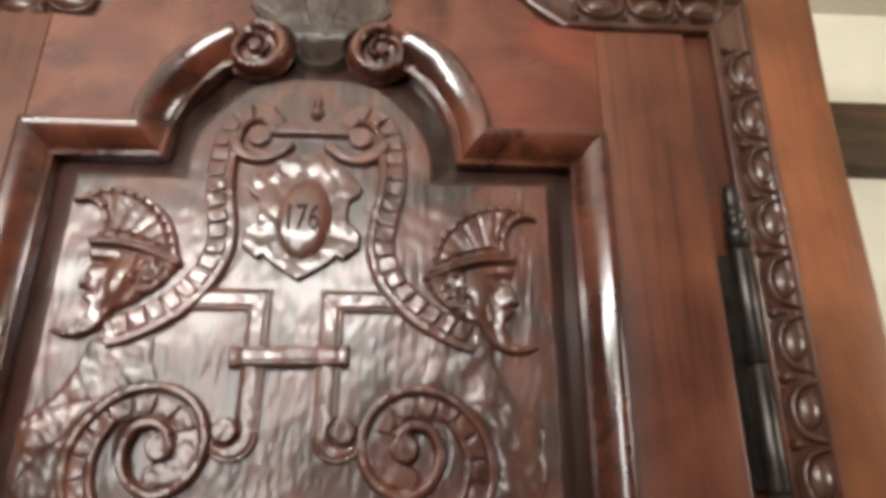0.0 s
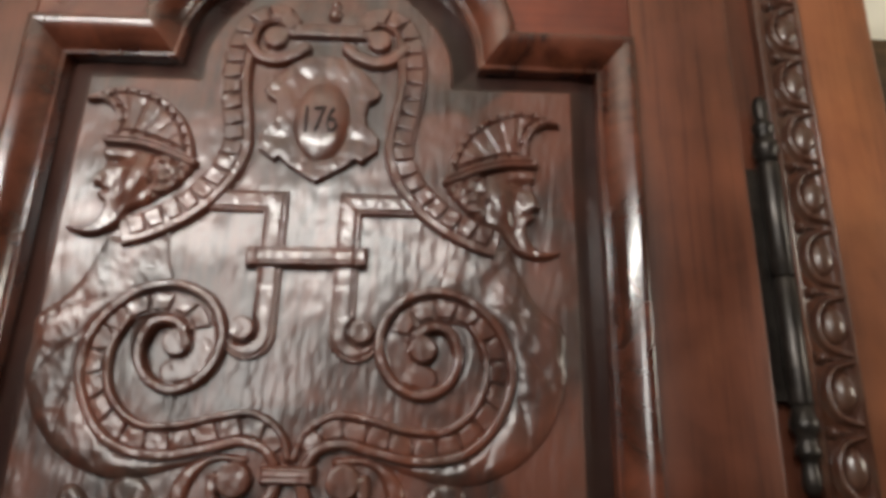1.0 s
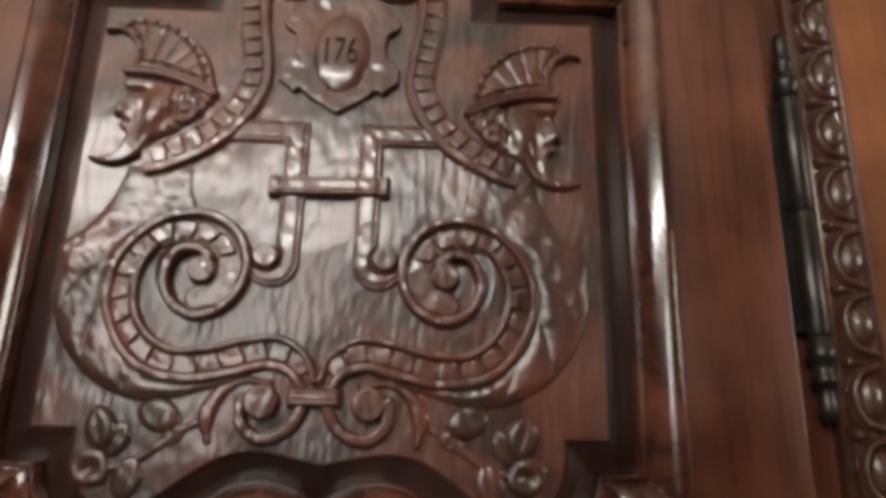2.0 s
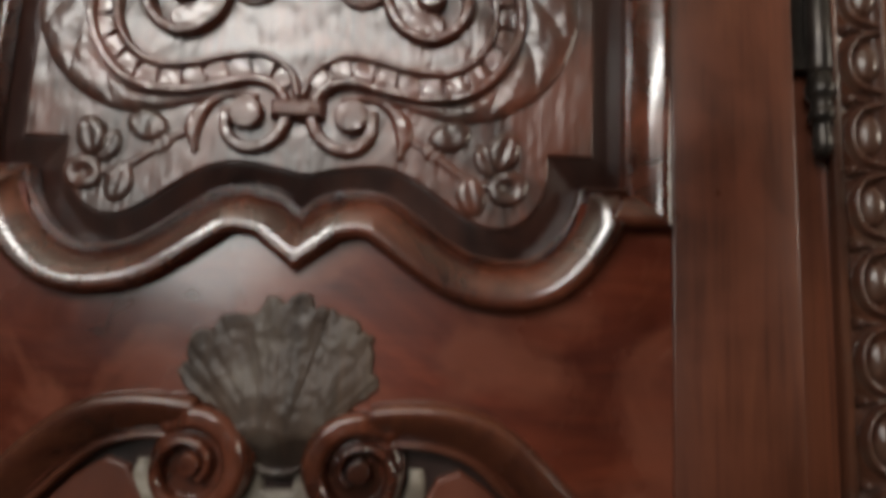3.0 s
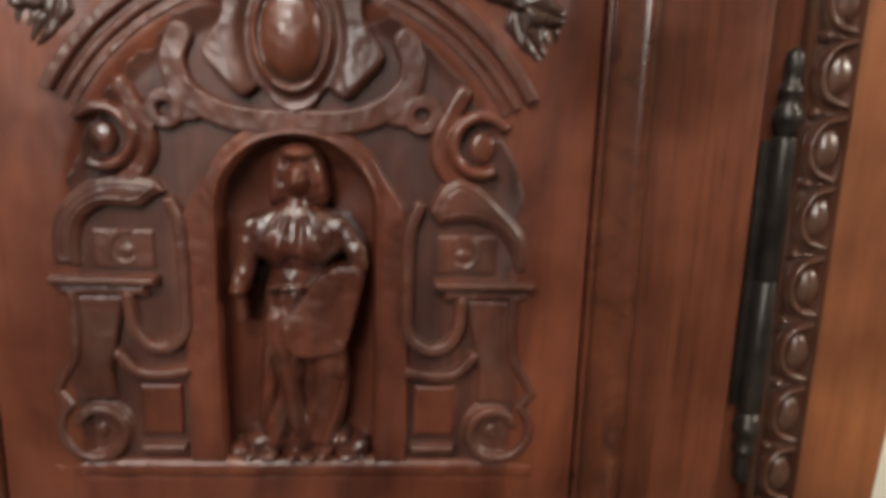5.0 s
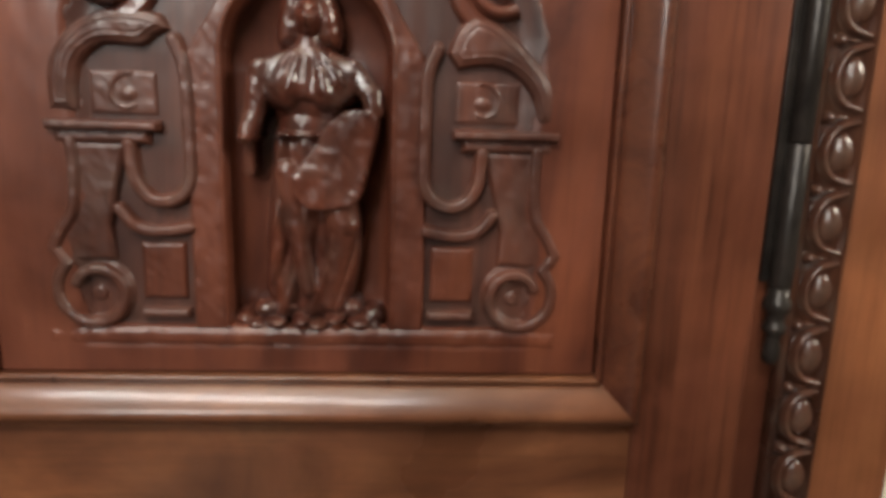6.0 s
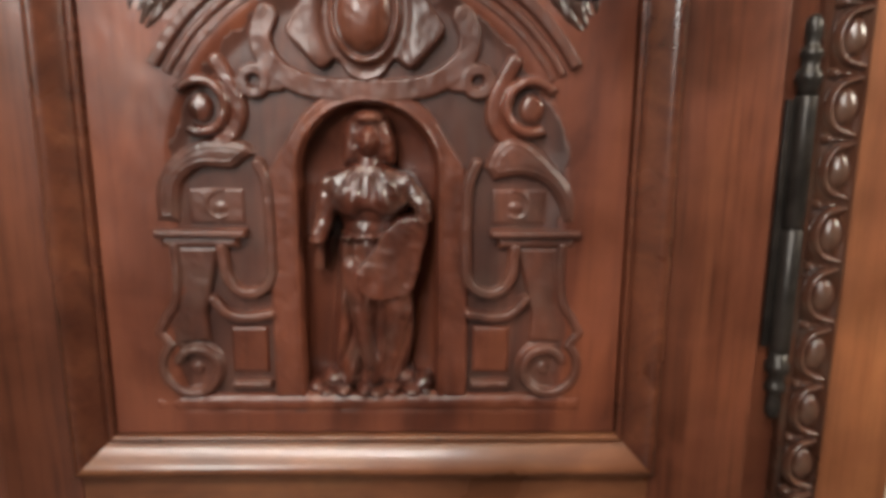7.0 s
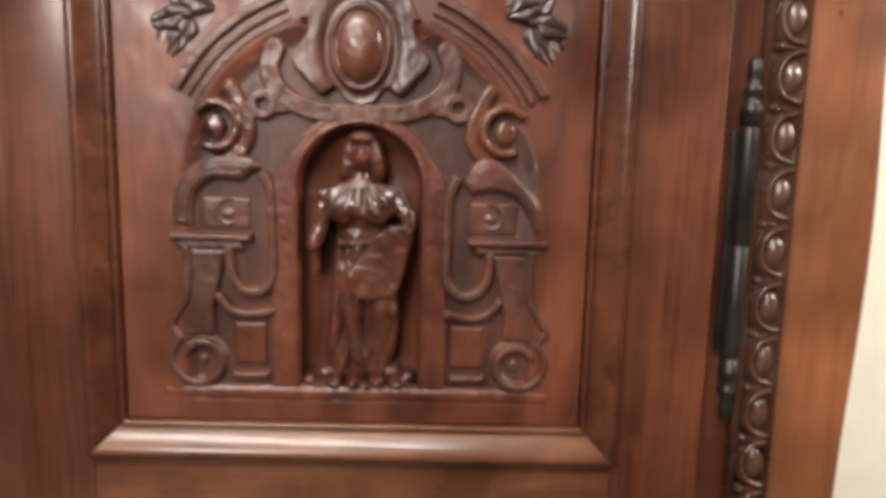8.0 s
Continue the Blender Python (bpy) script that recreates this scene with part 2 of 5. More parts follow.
def sweep(path, profile, closed=False, side=1.0, widths=None):
    """A moulding: the profile (offset to one side, y) led along a path in the door's plane, with mitred corners."""
    p = np.asarray(path, float)
    k_w = np.ones(len(p)) if widths is None else np.asarray(widths, float)
    n = len(p)
    nxt = np.roll(p, -1, 0) - p
    prv = p - np.roll(p, 1, 0)
    if not closed:
        nxt[-1], prv[0] = prv[-1], nxt[0]
    nrm = lambda v: np.stack([v[:, 1], -v[:, 0]], 1) / np.maximum(np.linalg.norm(v, axis=1), 1e-9)[:, None]
    a, b = nrm(prv), nrm(nxt)
    m = a + b
    m /= np.maximum((m * m).sum(1) / 2, 0.35)[:, None]
    verts, faces, k = [], [], len(profile)
    for i in range(n):
        for s, y in profile:
            o = side * s * k_w[i] if s > 0 else side * s
            verts.append((p[i, 0] + o * m[i, 0], y, p[i, 1] + o * m[i, 1]))
    for i in range(n if closed else n - 1):
        j = (i + 1) % n
        for q in range(k - 1):
            faces.append((i * k + q, i * k + q + 1, j * k + q + 1, j * k + q))
    if not closed:
        faces += [tuple(range(k)), tuple((n - 1) * k + q for q in range(k))[::-1]]
    mesh = bpy.data.meshes.new("moulding")
    mesh.from_pydata(verts, [], faces)
    bm = bmesh.new()
    bm.from_mesh(mesh)
    bm.verts.ensure_lookup_table()
    for i in range(n):              # mitred corners stay crisp
        if (a[i] * b[i]).sum() < 0.9:
            for q in range(k - 1):
                line = bm.edges.get((bm.verts[i * k + q], bm.verts[i * k + q + 1]))
                if line:
                    line.smooth = False
    return bm


# -- carving: heights over the door's plane, worked out on a fine net --
def away(path, X, Z, closed=False):
    """Distance to a path, the run along it, and the side (left of its way is above 0)."""
    p = np.asarray(path, float)
    if closed:
        p = np.concatenate([p, p[:1]])
    best, run, side = np.full(X.shape, 9.0), np.zeros(X.shape), np.ones(X.shape)
    s = 0.0
    for (ax, az), (bx, bz) in zip(p, p[1:]):
        dx, dz = bx - ax, bz - az
        ll = dx * dx + dz * dz
        if ll < 1e-14:
            continue
        t = np.clip(((X - ax) * dx + (Z - az) * dz) / ll, 0, 1)
        d = np.hypot(X - ax - t * dx, Z - az - t * dz)
        near = d < best
        best = np.where(near, d, best)
        run = np.where(near, s + t * math.sqrt(ll), run)
        side = np.where(near, np.sign(dx * (Z - az) - dz * (X - ax)), side)
        s += math.sqrt(ll)
    return best, run, side


def within(outline, X, Z):
    """Signed distance to an outline, above 0 inside."""
    p = np.asarray(outline, float)
    d, _, _ = away(p, X, Z, True)
    odd = np.zeros(X.shape, bool)
    for (ax, az), (bx, bz) in zip(p, np.roll(p, -1, 0)):
        if az != bz:
            odd ^= ((az > Z) != (bz > Z)) & (X < (bx - ax) * (Z - az) / (bz - az) + ax)
    return np.where(odd, d, -d)


def rnd(sd, height, soft):
    """A cushion: rises with a round shoulder of that width to a flat top."""
    t = np.clip(sd / soft, 0, 1)
    return np.where(sd > 0, height * np.sqrt(np.maximum(0, 1 - (1 - t) ** 2)), sd * 2)


def step(a, b, v):
    t = np.clip((v - a) / (b - a), 0, 1)
    return t * t * (3 - 2 * t)


def ridge(path, X, Z, half, height, closed=False):
    return rnd(half - away(path, X, Z, closed)[0], height, half)


def dome(cx, cz, rx, rz, height, X, Z, turn=0.0):
    c, s = math.cos(radians(turn)), math.sin(radians(turn))
    u, v = (X - cx) * c + (Z - cz) * s, -(X - cx) * s + (Z - cz) * c
    q = (u / rx) ** 2 + (v / rz) ** 2
    return np.where(q < 1, height * np.sqrt(np.maximum(0, 1 - q)), -(np.sqrt(q) - 1) * min(rx, rz) * 2)


def union(*hs):
    out = hs[0]
    for h in hs[1:]:
        out = np.maximum(out, h)
    return out


def lumps(X, Z, sx, sz, seed):
    """Smooth random unevenness about -1 to 1, with lumps of that size."""
    rng = np.random.RandomState(seed)
    net = rng.uniform(-1, 1, (64, 64))
    u, v = X / sx, Z / sz
    i, j = np.floor(u).astype(int), np.floor(v).astype(int)
    fu, fv = u - i, v - j
    fu, fv = fu * fu * (3 - 2 * fu), fv * fv * (3 - 2 * fv)
    g = lambda a, b: net[a % 64, b % 64]
    return (g(i, j) * (1 - fu) + g(i + 1, j) * fu) * (1 - fv) + (g(i, j + 1) * (1 - fu) + g(i + 1, j + 1) * fu) * fv


def carve(name, x0, x1, z0, z1, height, material, parent, ground=0.0, res=0.0008, label="", sink=0.0012, uneven=0.00034):
    """A carved piece: a skin at the height(X, Z) over the ground plane (its y), which dips under the ground where the height ends."""
    xs, zs = np.arange(x0, x1 + res, res), np.arange(z0, z1 + res, res)
    X, Z = np.meshgrid(xs, zs)
    h = height(X, Z)
    if uneven:
        h = np.where(h > 0.0005, h + uneven * (lumps(X, Z, 0.009, 0.013, 5) + 0.7 * lumps(X + 0.3 * Z, Z, 0.0042, 0.0055, 6)), h)
    h = np.maximum(h, -sink)
    top = np.maximum(np.maximum(h[:-1, :-1], h[1:, :-1]), np.maximum(h[:-1, 1:], h[1:, 1:]))
    keep = top > -sink + 1e-6
    n = len(xs)
    r, c = np.nonzero(keep)
    quads = np.stack([r * n + c, r * n + c + 1, (r + 1) * n + c + 1, (r + 1) * n + c], 1)
    used, inv = np.unique(quads, return_inverse=True)
    co = np.stack([X.ravel(), ground - h.ravel(), Z.ravel()], 1)[used]
    mesh = bpy.data.meshes.new(name)
    mesh.from_pydata(co.tolist(), [], inv.reshape(quads.shape).tolist())
    return part(name, mesh, material, parent, label)

# ---- the room ----
def setting(name, bm, material, label, category):
    return tagged(part(name, bm, material, smooth=False), label, category, kind="structure")


WALL_Y = 0.56
setting("floor", box(-2.6, 2.8, -3.4, WALL_Y + 0.1, -0.05, 0.0), BOARDS, "brown wooden floor of the room", "floor")
setting("ceiling", box(-2.6, 2.8, -3.4, WALL_Y + 0.1, 2.374, 2.47), CEIL, "plain white ceiling of the room", "ceiling")
setting("wall_north", box(-2.6, 2.8, WALL_Y, WALL_Y + 0.1, 0, 2.374), PLASTER, "cream plastered wall behind the wardrobe", "wall")
# unseen walls, coloured dull so the polished wood reflects less light from them
setting("wall_south", box(-2.6, 2.8, -3.5, -3.4, 0, 2.374), DULLWALL, "unseen dull wall that closes the room", "wall")
setting("wall_west", box(-2.7, -2.6, -3.5, WALL_Y + 0.1, 0, 2.374), DULLWALL, "unseen dull wall that closes the room", "wall")
setting("wall_east", box(2.8, 2.9, -3.5, WALL_Y + 0.1, 0, 2.374), DULLWALL, "unseen dull wall that closes the room", "wall")

# ---- the wardrobe: body ----
XC = -0.004
wardrobe = tagged(new("wardrobe"), "dark red walnut wardrobe with deeply carved door panels", "wardrobe")
wardrobe.location = (0, 0, 0)
DOOR_L, DOOR_R, DOOR_B, DOOR_T = -0.305, 0.3210, 0.36, 1.845
FRAME_Y = 0.047          # the carcase stands back behind the door's face
door = part("door", box(DOOR_L + 0.004, DOOR_R - 0.004, 0.0405, 0.0430, DOOR_B + 0.01, DOOR_T - 0.01, 0.0), WALNUT, wardrobe, "closed wardrobe door with two carved panels")

# right corner post, side and back

def post_face(z):
    """The outer edge of the corner post, worn into a slow swell."""
    zs, xs = (0.08, 0.45, 0.61, 0.69, 0.77, 0.85, 0.95, 1.04, 1.30, 1.59, 1.70, 1.79, 1.865, 1.94, 2.02), (0.483, 0.482, 0.483, 0.486, 0.490, 0.4935, 0.493, 0.4875, 0.484, 0.4815, 0.481, 0.479, 0.482, 0.486, 0.487)
    return float(np.mean([np.interp(z + k * 0.02, zs, xs) for k in range(-3, 4)]))


def swelling_post():
    bm = bmesh.new()
    rings = []
    for z in np.linspace(0.08, 2.02, 98):
        e = post_face(z)
        ring = [(0.4092, 0.094), (0.4092, FRAME_Y + 0.003), (0.4099, FRAME_Y + 0.001), (0.4122, FRAME_Y)]
        ring += [(e - 0.006 + 0.006 * math.sin(a), FRAME_Y + 0.006 - 0.006 * math.cos(a)) for a in np.linspace(0, math.pi / 2, 6)] + [(e, 0.094)]
        rings.append([bm.verts.new((x, y, z)) for x, y in ring])
    n = len(rings[0])
    for a, b in zip(rings, rings[1:]):
        for k in range(n):
            bm.faces.new((a[k], a[(k + 1) % n], b[(k + 1) % n], b[k]))
    bm.faces.new(rings[0][::-1])
    bm.faces.new(rings[-1])
    return bm


part("corner_post", swelling_post(), POST_WOOD, wardrobe, "lighter brown waxed corner post")
part("inner_post", box(0.3230, 0.4088, FRAME_Y + 0.006, 0.094, 0.08, 2.02, 0.0005), WALNUT, wardrobe)
part("side_panel", box(0.440, 0.459, 0.0942, 0.52, 0.1, 2.02), POST_WOOD, wardrobe)
part("back_panel", box(-1.06, 0.4398, 0.50, 0.52, 0.1, 2.02), DARKWOOD, wardrobe)
part("plinth", box(-1.08, 0.492, FRAME_Y - 0.006, 0.52, 0.0, 0.079, 0.005), POST_WOOD, wardrobe)
part("lower_drawer", box(-0.96, 0.3220, FRAME_Y + 0.004, 0.09, 0.082, DOOR_B - 0.004, 0.004), WALNUT_X, wardrobe)

# the other door and its posts, edge to edge with the carved one
part("other_door", box(-0.945, -0.3062, 0.008, 0.036, DOOR_B, 1.82, 0.0015), WALNUT, wardrobe, "closed plain neighbouring door")
part("corner_post", box(-1.08, -0.95, FRAME_Y, 0.094, 0.08, 2.02, 0.004), POST_WOOD, wardrobe)

# ---- the door: stiles, rails ----
part("stile", box(0.2395, DOOR_R, 0.0, 0.0440, DOOR_B, DOOR_T, 0.0016), WALNUT, door)
part("stile", box(DOOR_L, -0.2395, 0.0, 0.0440, DOOR_B, DOOR_T, 0.0012), WALNUT, door)

# edges of the panel openings, along the bead; right half, from the top down
UP_ARCH = chain([(XC + 0.1192, 1.706)], arc(XC, 1.7045, 0.1196, 16, 60, 20))
UP_BOTTOM = spline([(0.1805, 1.351), (0.176, 1.334), (0.165, 1.317), (0.152, 1.305), (0.136, 1.3005), (0.112, 1.304), (0.092, 1.3155), (0.073, 1.329), (0.058, 1.3390), (0.044, 1.3425), (0.0345, 1.3428), (0.0215, 1.3405), (0.0100, 1.3362), (0.0002, 1.3285)], 6)
LOW_TOP = spline([(0.21, 1.117), (0.192, 1.1175), (0.174, 1.122), (0.153, 1.1375), (0.131, 1.159), (0.113, 1.173), (0.092, 1.1795), (0.070, 1.1810), (0.056, 1.1800)], 6)
UP_RIGHT = chain(UP_ARCH[::-1], [(0.21, 1.706), (0.21, 1.351)], UP_BOTTOM)
UP_LEFT = flip(UP_RIGHT)
UP_LEFT[:, 0] += np.where(UP_LEFT[:, 1] > 1.70, 2 * XC, 0) * (np.abs(UP_LEFT[:, 0]) < 0.2)
LOW_HALF = chain(LOW_TOP[::-1], [(0.21, 0.7060)])
LOW_PATH = chain(LOW_HALF, flip(LOW_HALF)[::-1])

MOULD = [(-0.0005, 0.0275), (0.0000, 0.0030), (0.0005, 0.0014), (0.0014, 0.0008), (0.0024, 0.0014), (0.0030, 0.0036), (0.0038, 0.0042), (0.0052, 0.0020), (0.0072, -0.0008), (0.0095, -0.0034),
         (0.0120, -0.0058), (0.0145, -0.0077), (0.0170, -0.0091), (0.0194, -0.0101), (0.0216, -0.0107), (0.0237, -0.0109), (0.0255, -0.0102), (0.0268, -0.0082), (0.0277, -0.0048), (0.0281, 0.0020)]
CUT = len(UP_RIGHT) - len(UP_BOTTOM) + 2
for run_up in (UP_LEFT[:CUT][::-1], UP_RIGHT[:CUT]):
    up_widths = [1.10 + 0.33 * min(1.0, (z - 1.7065) / 0.09) - 0.26 * max(0.0, (z - 1.786) / 0.022) if z > 1.7065 else 1.10 if z > 1.70 else 1.0 for x, z in run_up]
    part("panel_moulding", sweep(run_up, MOULD, side=-1, widths=up_widths), POLISHED, door, "polished moulding with mitred corners round the upper panel")
LOW_MOULD = [(-0.0005, 0.0275), (0.0000, 0.0030), (0.0004, 0.0012), (0.0014, 0.0002), (0.0030, 0.0000), (0.0044, 0.0008), (0.0052, 0.0030), (0.0060, 0.0034), (0.0070, 0.0016), (0.0085, -0.0002), (0.0110, -0.0023), (0.0140, -0.0047),
             (0.0170, -0.0069), (0.0200, -0.0089), (0.0226, -0.0103), (0.0250, -0.0112), (0.0274, -0.0113), (0.0298, -0.0103), (0.0320, -0.0078), (0.0336, -0.0038), (0.0345, 0.0020)]
low_moulding = part("panel_moulding", sweep(LOW_PATH, LOW_MOULD, side=-1, widths=[0.80 + 0.20 * min(1.0, max(0.0, (abs(x) - 0.056) / 0.07)) for x, z in LOW_PATH]), LOWMOULD, door, "polished moulding round the lower panel, its lit foot coloured lighter")
low_moulding.data.materials.append(WARM_RAIL)         # lighter colour on the mitred foot, for the light its roll catches from above
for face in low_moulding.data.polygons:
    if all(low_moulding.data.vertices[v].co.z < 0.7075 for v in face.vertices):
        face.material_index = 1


def serpentine(X, Z):
    """The curved foot of the upper moulding: its profile over the distance to the bead."""
    U = np.abs(X)
    half = UP_BOTTOM[:-1]
    reach = chain(half, [half[-1] + np.array([-0.80, -0.60]) * 0.03])
    d, run, hand = away(reach, U, Z)
    s = d * hand / 1.20
    y = np.interp(s, [q[0] for q in MOULD], [q[1] for q in MOULD])
    keep = (s > -0.0004) & (s < 0.0281) & (U - 0.1805 < 1.351 - Z) & (run > 1e-5)
    return np.where(keep, 0.0275 - y, -0.01)


carve("panel_moulding", -0.216, 0.216, 1.262, 1.352, serpentine, POLISHED, door, 0.0275, 0.0006, "polished double-curved foot of the upper moulding", uneven=0.0)

# rails: their curved edges lie under the mouldings
edge = [(x, z) for x, z in chain(UP_BOTTOM, flip(UP_BOTTOM)[::-1][1:]) + np.array([0, -0.012])]
low = [(x, z) for x, z in chain(flip(LOW_TOP), LOW_TOP[::-1]) + np.array([0, 0.010])]
mid_outline = [(0.239, 1.3385)] + [(0.19, 1.3385)] + edge + [(-0.19, 1.3385), (-0.239, 1.3385), (-0.239, 1.128)] + low + [(0.239, 1.128)]
part("rail", prism(mid_outline, 0.0006, 0.0295), WALNUT_X, door, "red-brown middle rail between the two panels", smooth=False)
top_edge = [(x, z) for x, z in chain([(0.236, 1.72), (XC + 0.130, 1.72)], arc(XC, 1.7045, 0.131, 8, 172, 50), [(XC - 0.130, 1.72), (-0.236, 1.72)])]
top_outline = [(0.239, 1.72)] + top_edge[1:-1] + [(-0.239, 1.72), (-0.239, DOOR_T), (XC - 0.2, 1.842), (XC - 0.18, 1.870), (XC - 0.15, 1.905), (XC - 0.1, 1.930), (XC + 0.1, 1.930), (XC + 0.15, 1.905), (XC + 0.18, 1.874), (XC + 0.2, 1.850), (0.239, DOOR_T)]
part("rail", prism(top_outline, 0.0008, 0.0295), WALNUT_X, door, "arched top rail of the door", smooth=False)
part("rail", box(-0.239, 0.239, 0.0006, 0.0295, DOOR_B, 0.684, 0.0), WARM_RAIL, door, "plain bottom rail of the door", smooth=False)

# unseen window, added behind the visitor to go with the back light
added_window = tagged(part("added_window", box(-1.60, -0.36, -3.399, -3.37, 1.44, 1.51, 0.004), CEIL, smooth=False), "unseen white window frame added round the back light", "window", kind="structure")
for x0, x1, z0, z1 in ((-1.60, -0.36, 2.25, 2.32), (-1.60, -1.54, 1.5105, 2.2495), (-0.42, -0.36, 1.5105, 2.2495)):
    part("added_window_frame", box(x0, x1, -3.399, -3.37, z0, z1, 0.004), CEIL, added_window, smooth=False)
for x0, x1 in ((-1.5395, -0.9905), (-0.9695, -0.4205)):
    part("pane", box(x0, x1, -3.398, -3.392, 1.5105, 2.2495), GLASS, added_window, smooth=False)
part("added_window_frame", box(-0.99, -0.97, -3.399, -3.37, 1.5105, 2.2495, 0.004), CEIL, added_window, smooth=False)

# ---- the door: upper panel ----
XO = -0.006          # middle of the upper carving
MARGIN_Y, FIELD_Y = 0.0105, 0.0045
def disc(cx, cz, r, height, X, Z):
    """A flat round button with a worn edge."""
    d = np.hypot(X - cx, Z - cz)
    return rnd(r - d, height, 0.0013)


def both(fn):
    """The left twin of a carving that is given for the right side of a middle line."""
    return fn, lambda U, Z: fn(-U, Z)


def pair(name, x0, x1, z0, z1, fn, material, middle, ground, label="", lift=0.0, drift=0.0, **more):
    for side, twin in zip((1, -1), both(fn)):
        a, b = (middle + x0, middle + x1) if side > 0 else (middle - x1, middle - x0)
        dz, dx = (lift, drift) if side < 0 else (0.0, 0.0)
        carve(name, a + dx, b + dx, z0 + dz, z1 + dz, lambda X, Z, t=twin, d=dz, e=dx: t(X - middle - e, Z - d), material, door, ground, label=label, **more)


FIELD_BOTTOM = spline([(0.1605, 1.371), (0.1595, 1.352), (0.153, 1.335), (0.140, 1.323), (0.126, 1.320), (0.110, 1.325), (0.084, 1.343), (0.066, 1.354), (0.046, 1.3585), (0.024, 1.356), (0.002, 1.351)], 5)
FIELD_TOP = spline([(XC + 0.0995, 1.690), (XC + 0.098, 1.715), (XC + 0.090, 1.738), (XC + 0.075, 1.758), (XC + 0.055, 1.777), (XC + 0.028, 1.7865), (XC, 1.7885)], 5)
half_r = chain(FIELD_TOP[::-1], [(0.190, 1.690), (0.190, 1.371)], FIELD_BOTTOM)
half_l = flip(half_r)
half_l[:, 0] += np.where((half_l[:, 1] > 1.685) & (np.abs(half_l[:, 0]) < 0.15), 2 * XC, 0)
FIELD = chain(half_r, half_l[::-1][1:-1])


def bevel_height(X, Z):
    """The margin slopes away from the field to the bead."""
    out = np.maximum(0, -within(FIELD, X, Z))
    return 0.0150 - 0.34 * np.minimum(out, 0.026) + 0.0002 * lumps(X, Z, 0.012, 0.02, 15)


carve("panel_margin", -0.2112, 0.2112, 1.290, 1.832, bevel_height, SHADED_MARGIN, door, 0.0225, 0.0016, "bevelled margin of the upper panel, darkened for shade", uneven=0.0)


# lines of the great scrolls: outer rim, inner rim, and the band between
RIM = spline([(0.010, 1.402), (0.018, 1.4115), (0.034, 1.4155), (0.055, 1.4105), (0.083, 1.4055), (0.113, 1.4105), (0.134, 1.4295), (0.1455, 1.459), (0.1400, 1.489), (0.116, 1.5145), (0.088, 1.5205), (0.064, 1.509), (0.0535, 1.484), (0.0620, 1.4590), (0.083, 1.4475), (0.1020, 1.4560), (0.1090, 1.4745), (0.1025, 1.4920), (0.089, 1.4950), (0.0800, 1.4890)], 7)
INNER = spline([(0.002, 1.406), (0.008, 1.4215), (0.0265, 1.4335), (0.050, 1.4315), (0.073, 1.4255), (0.099, 1.4245), (0.118, 1.4370), (0.1275, 1.457), (0.1265, 1.479), (0.1180, 1.496)], 7)
MID = spline([(0.007, 1.407), (0.014, 1.4185), (0.030, 1.4250), (0.053, 1.4210), (0.080, 1.4145), (0.108, 1.4180), (0.1275, 1.4350), (0.1365, 1.458), (0.1325, 1.484), (0.1150, 1.5040), (0.090, 1.5080), (0.0725, 1.4990), (0.0660, 1.482), (0.0715, 1.4660), (0.086, 1.4600)], 7)


def field_height(X, Z):
    h = rnd(within(FIELD, X, Z), 0.006, 0.0018)
    tool = 0.00011 * lumps(X + 0.05 * Z, Z, 0.0034, 0.018, 11) + 0.00013 * lumps(X - 0.1 * Z, Z, 0.0030, 0.008, 14) + 0.00020 * lumps(X + 0.4 * Z, Z - 0.3 * X, 0.012, 0.012, 12) + 0.0007 * lumps(X, Z, 0.036, 0.05, 13)
    U = np.abs(X - XO)
    curl = 0.0030 * step(0.0080, 0.0040, away(MID[::3], U, Z)[0]) + 0.0024 * step(0.034, 0.026, np.hypot(U - 0.085, Z - 1.480))
    return np.where(h > 0.003, h + tool - np.minimum(curl, 0.0036), h)


carve("carved_field", -0.192, 0.192, 1.315, 1.793, field_height, GROUND, door, MARGIN_Y, 0.0010, "uneven tooled ground of the upper panel", uneven=0.0)


def coin_row(name, path, half, height, pitch, middle, first=0.2, gap=0.0017, shift=0.0, tick=1.0):
    """Flat coins in a row along a path, each one a piece; on both sides of the middle line."""
    steps = np.linalg.norm(np.diff(path, axis=0), axis=1)
    runs = np.concatenate([[0], np.cumsum(steps)])
    count = int(runs[-1] / pitch - first)
    for k in range(count):
        mid_run = (k + 0.5 + first) * pitch
        cx, cz = np.interp(mid_run, runs, path[:, 0]), np.interp(mid_run, runs, path[:, 1])

        def one(U, Z, m=mid_run):
            d, run, hand = away(path, U, Z)
            v = d * hand + shift
            wedge = gap * (0.10 + 2.2 * step(0.6 * half, -half, v * tick))
            sd = np.minimum(half - np.abs(v), (pitch - wedge) / 2 - np.abs(run - m))
            return rnd(sd, height, 0.0007)

        pair(name, cx - pitch * 0.85, cx + pitch * 0.85, cz - pitch * 0.85, cz + pitch * 0.85, one, CARVED, middle, FIELD_Y)


STRAP = spline([(0.030, 1.742), (0.038, 1.7475), (0.050, 1.7465), (0.0635, 1.734), (0.0685, 1.7025), (0.0675, 1.677), (0.0625, 1.6475), (0.062, 1.626), (0.0715, 1.6025), (0.0905, 1.581), (0.117, 1.565), (0.137, 1.558)], 7)


STRAP_END = float(np.linalg.norm(np.diff(STRAP, axis=0), axis=1).sum())


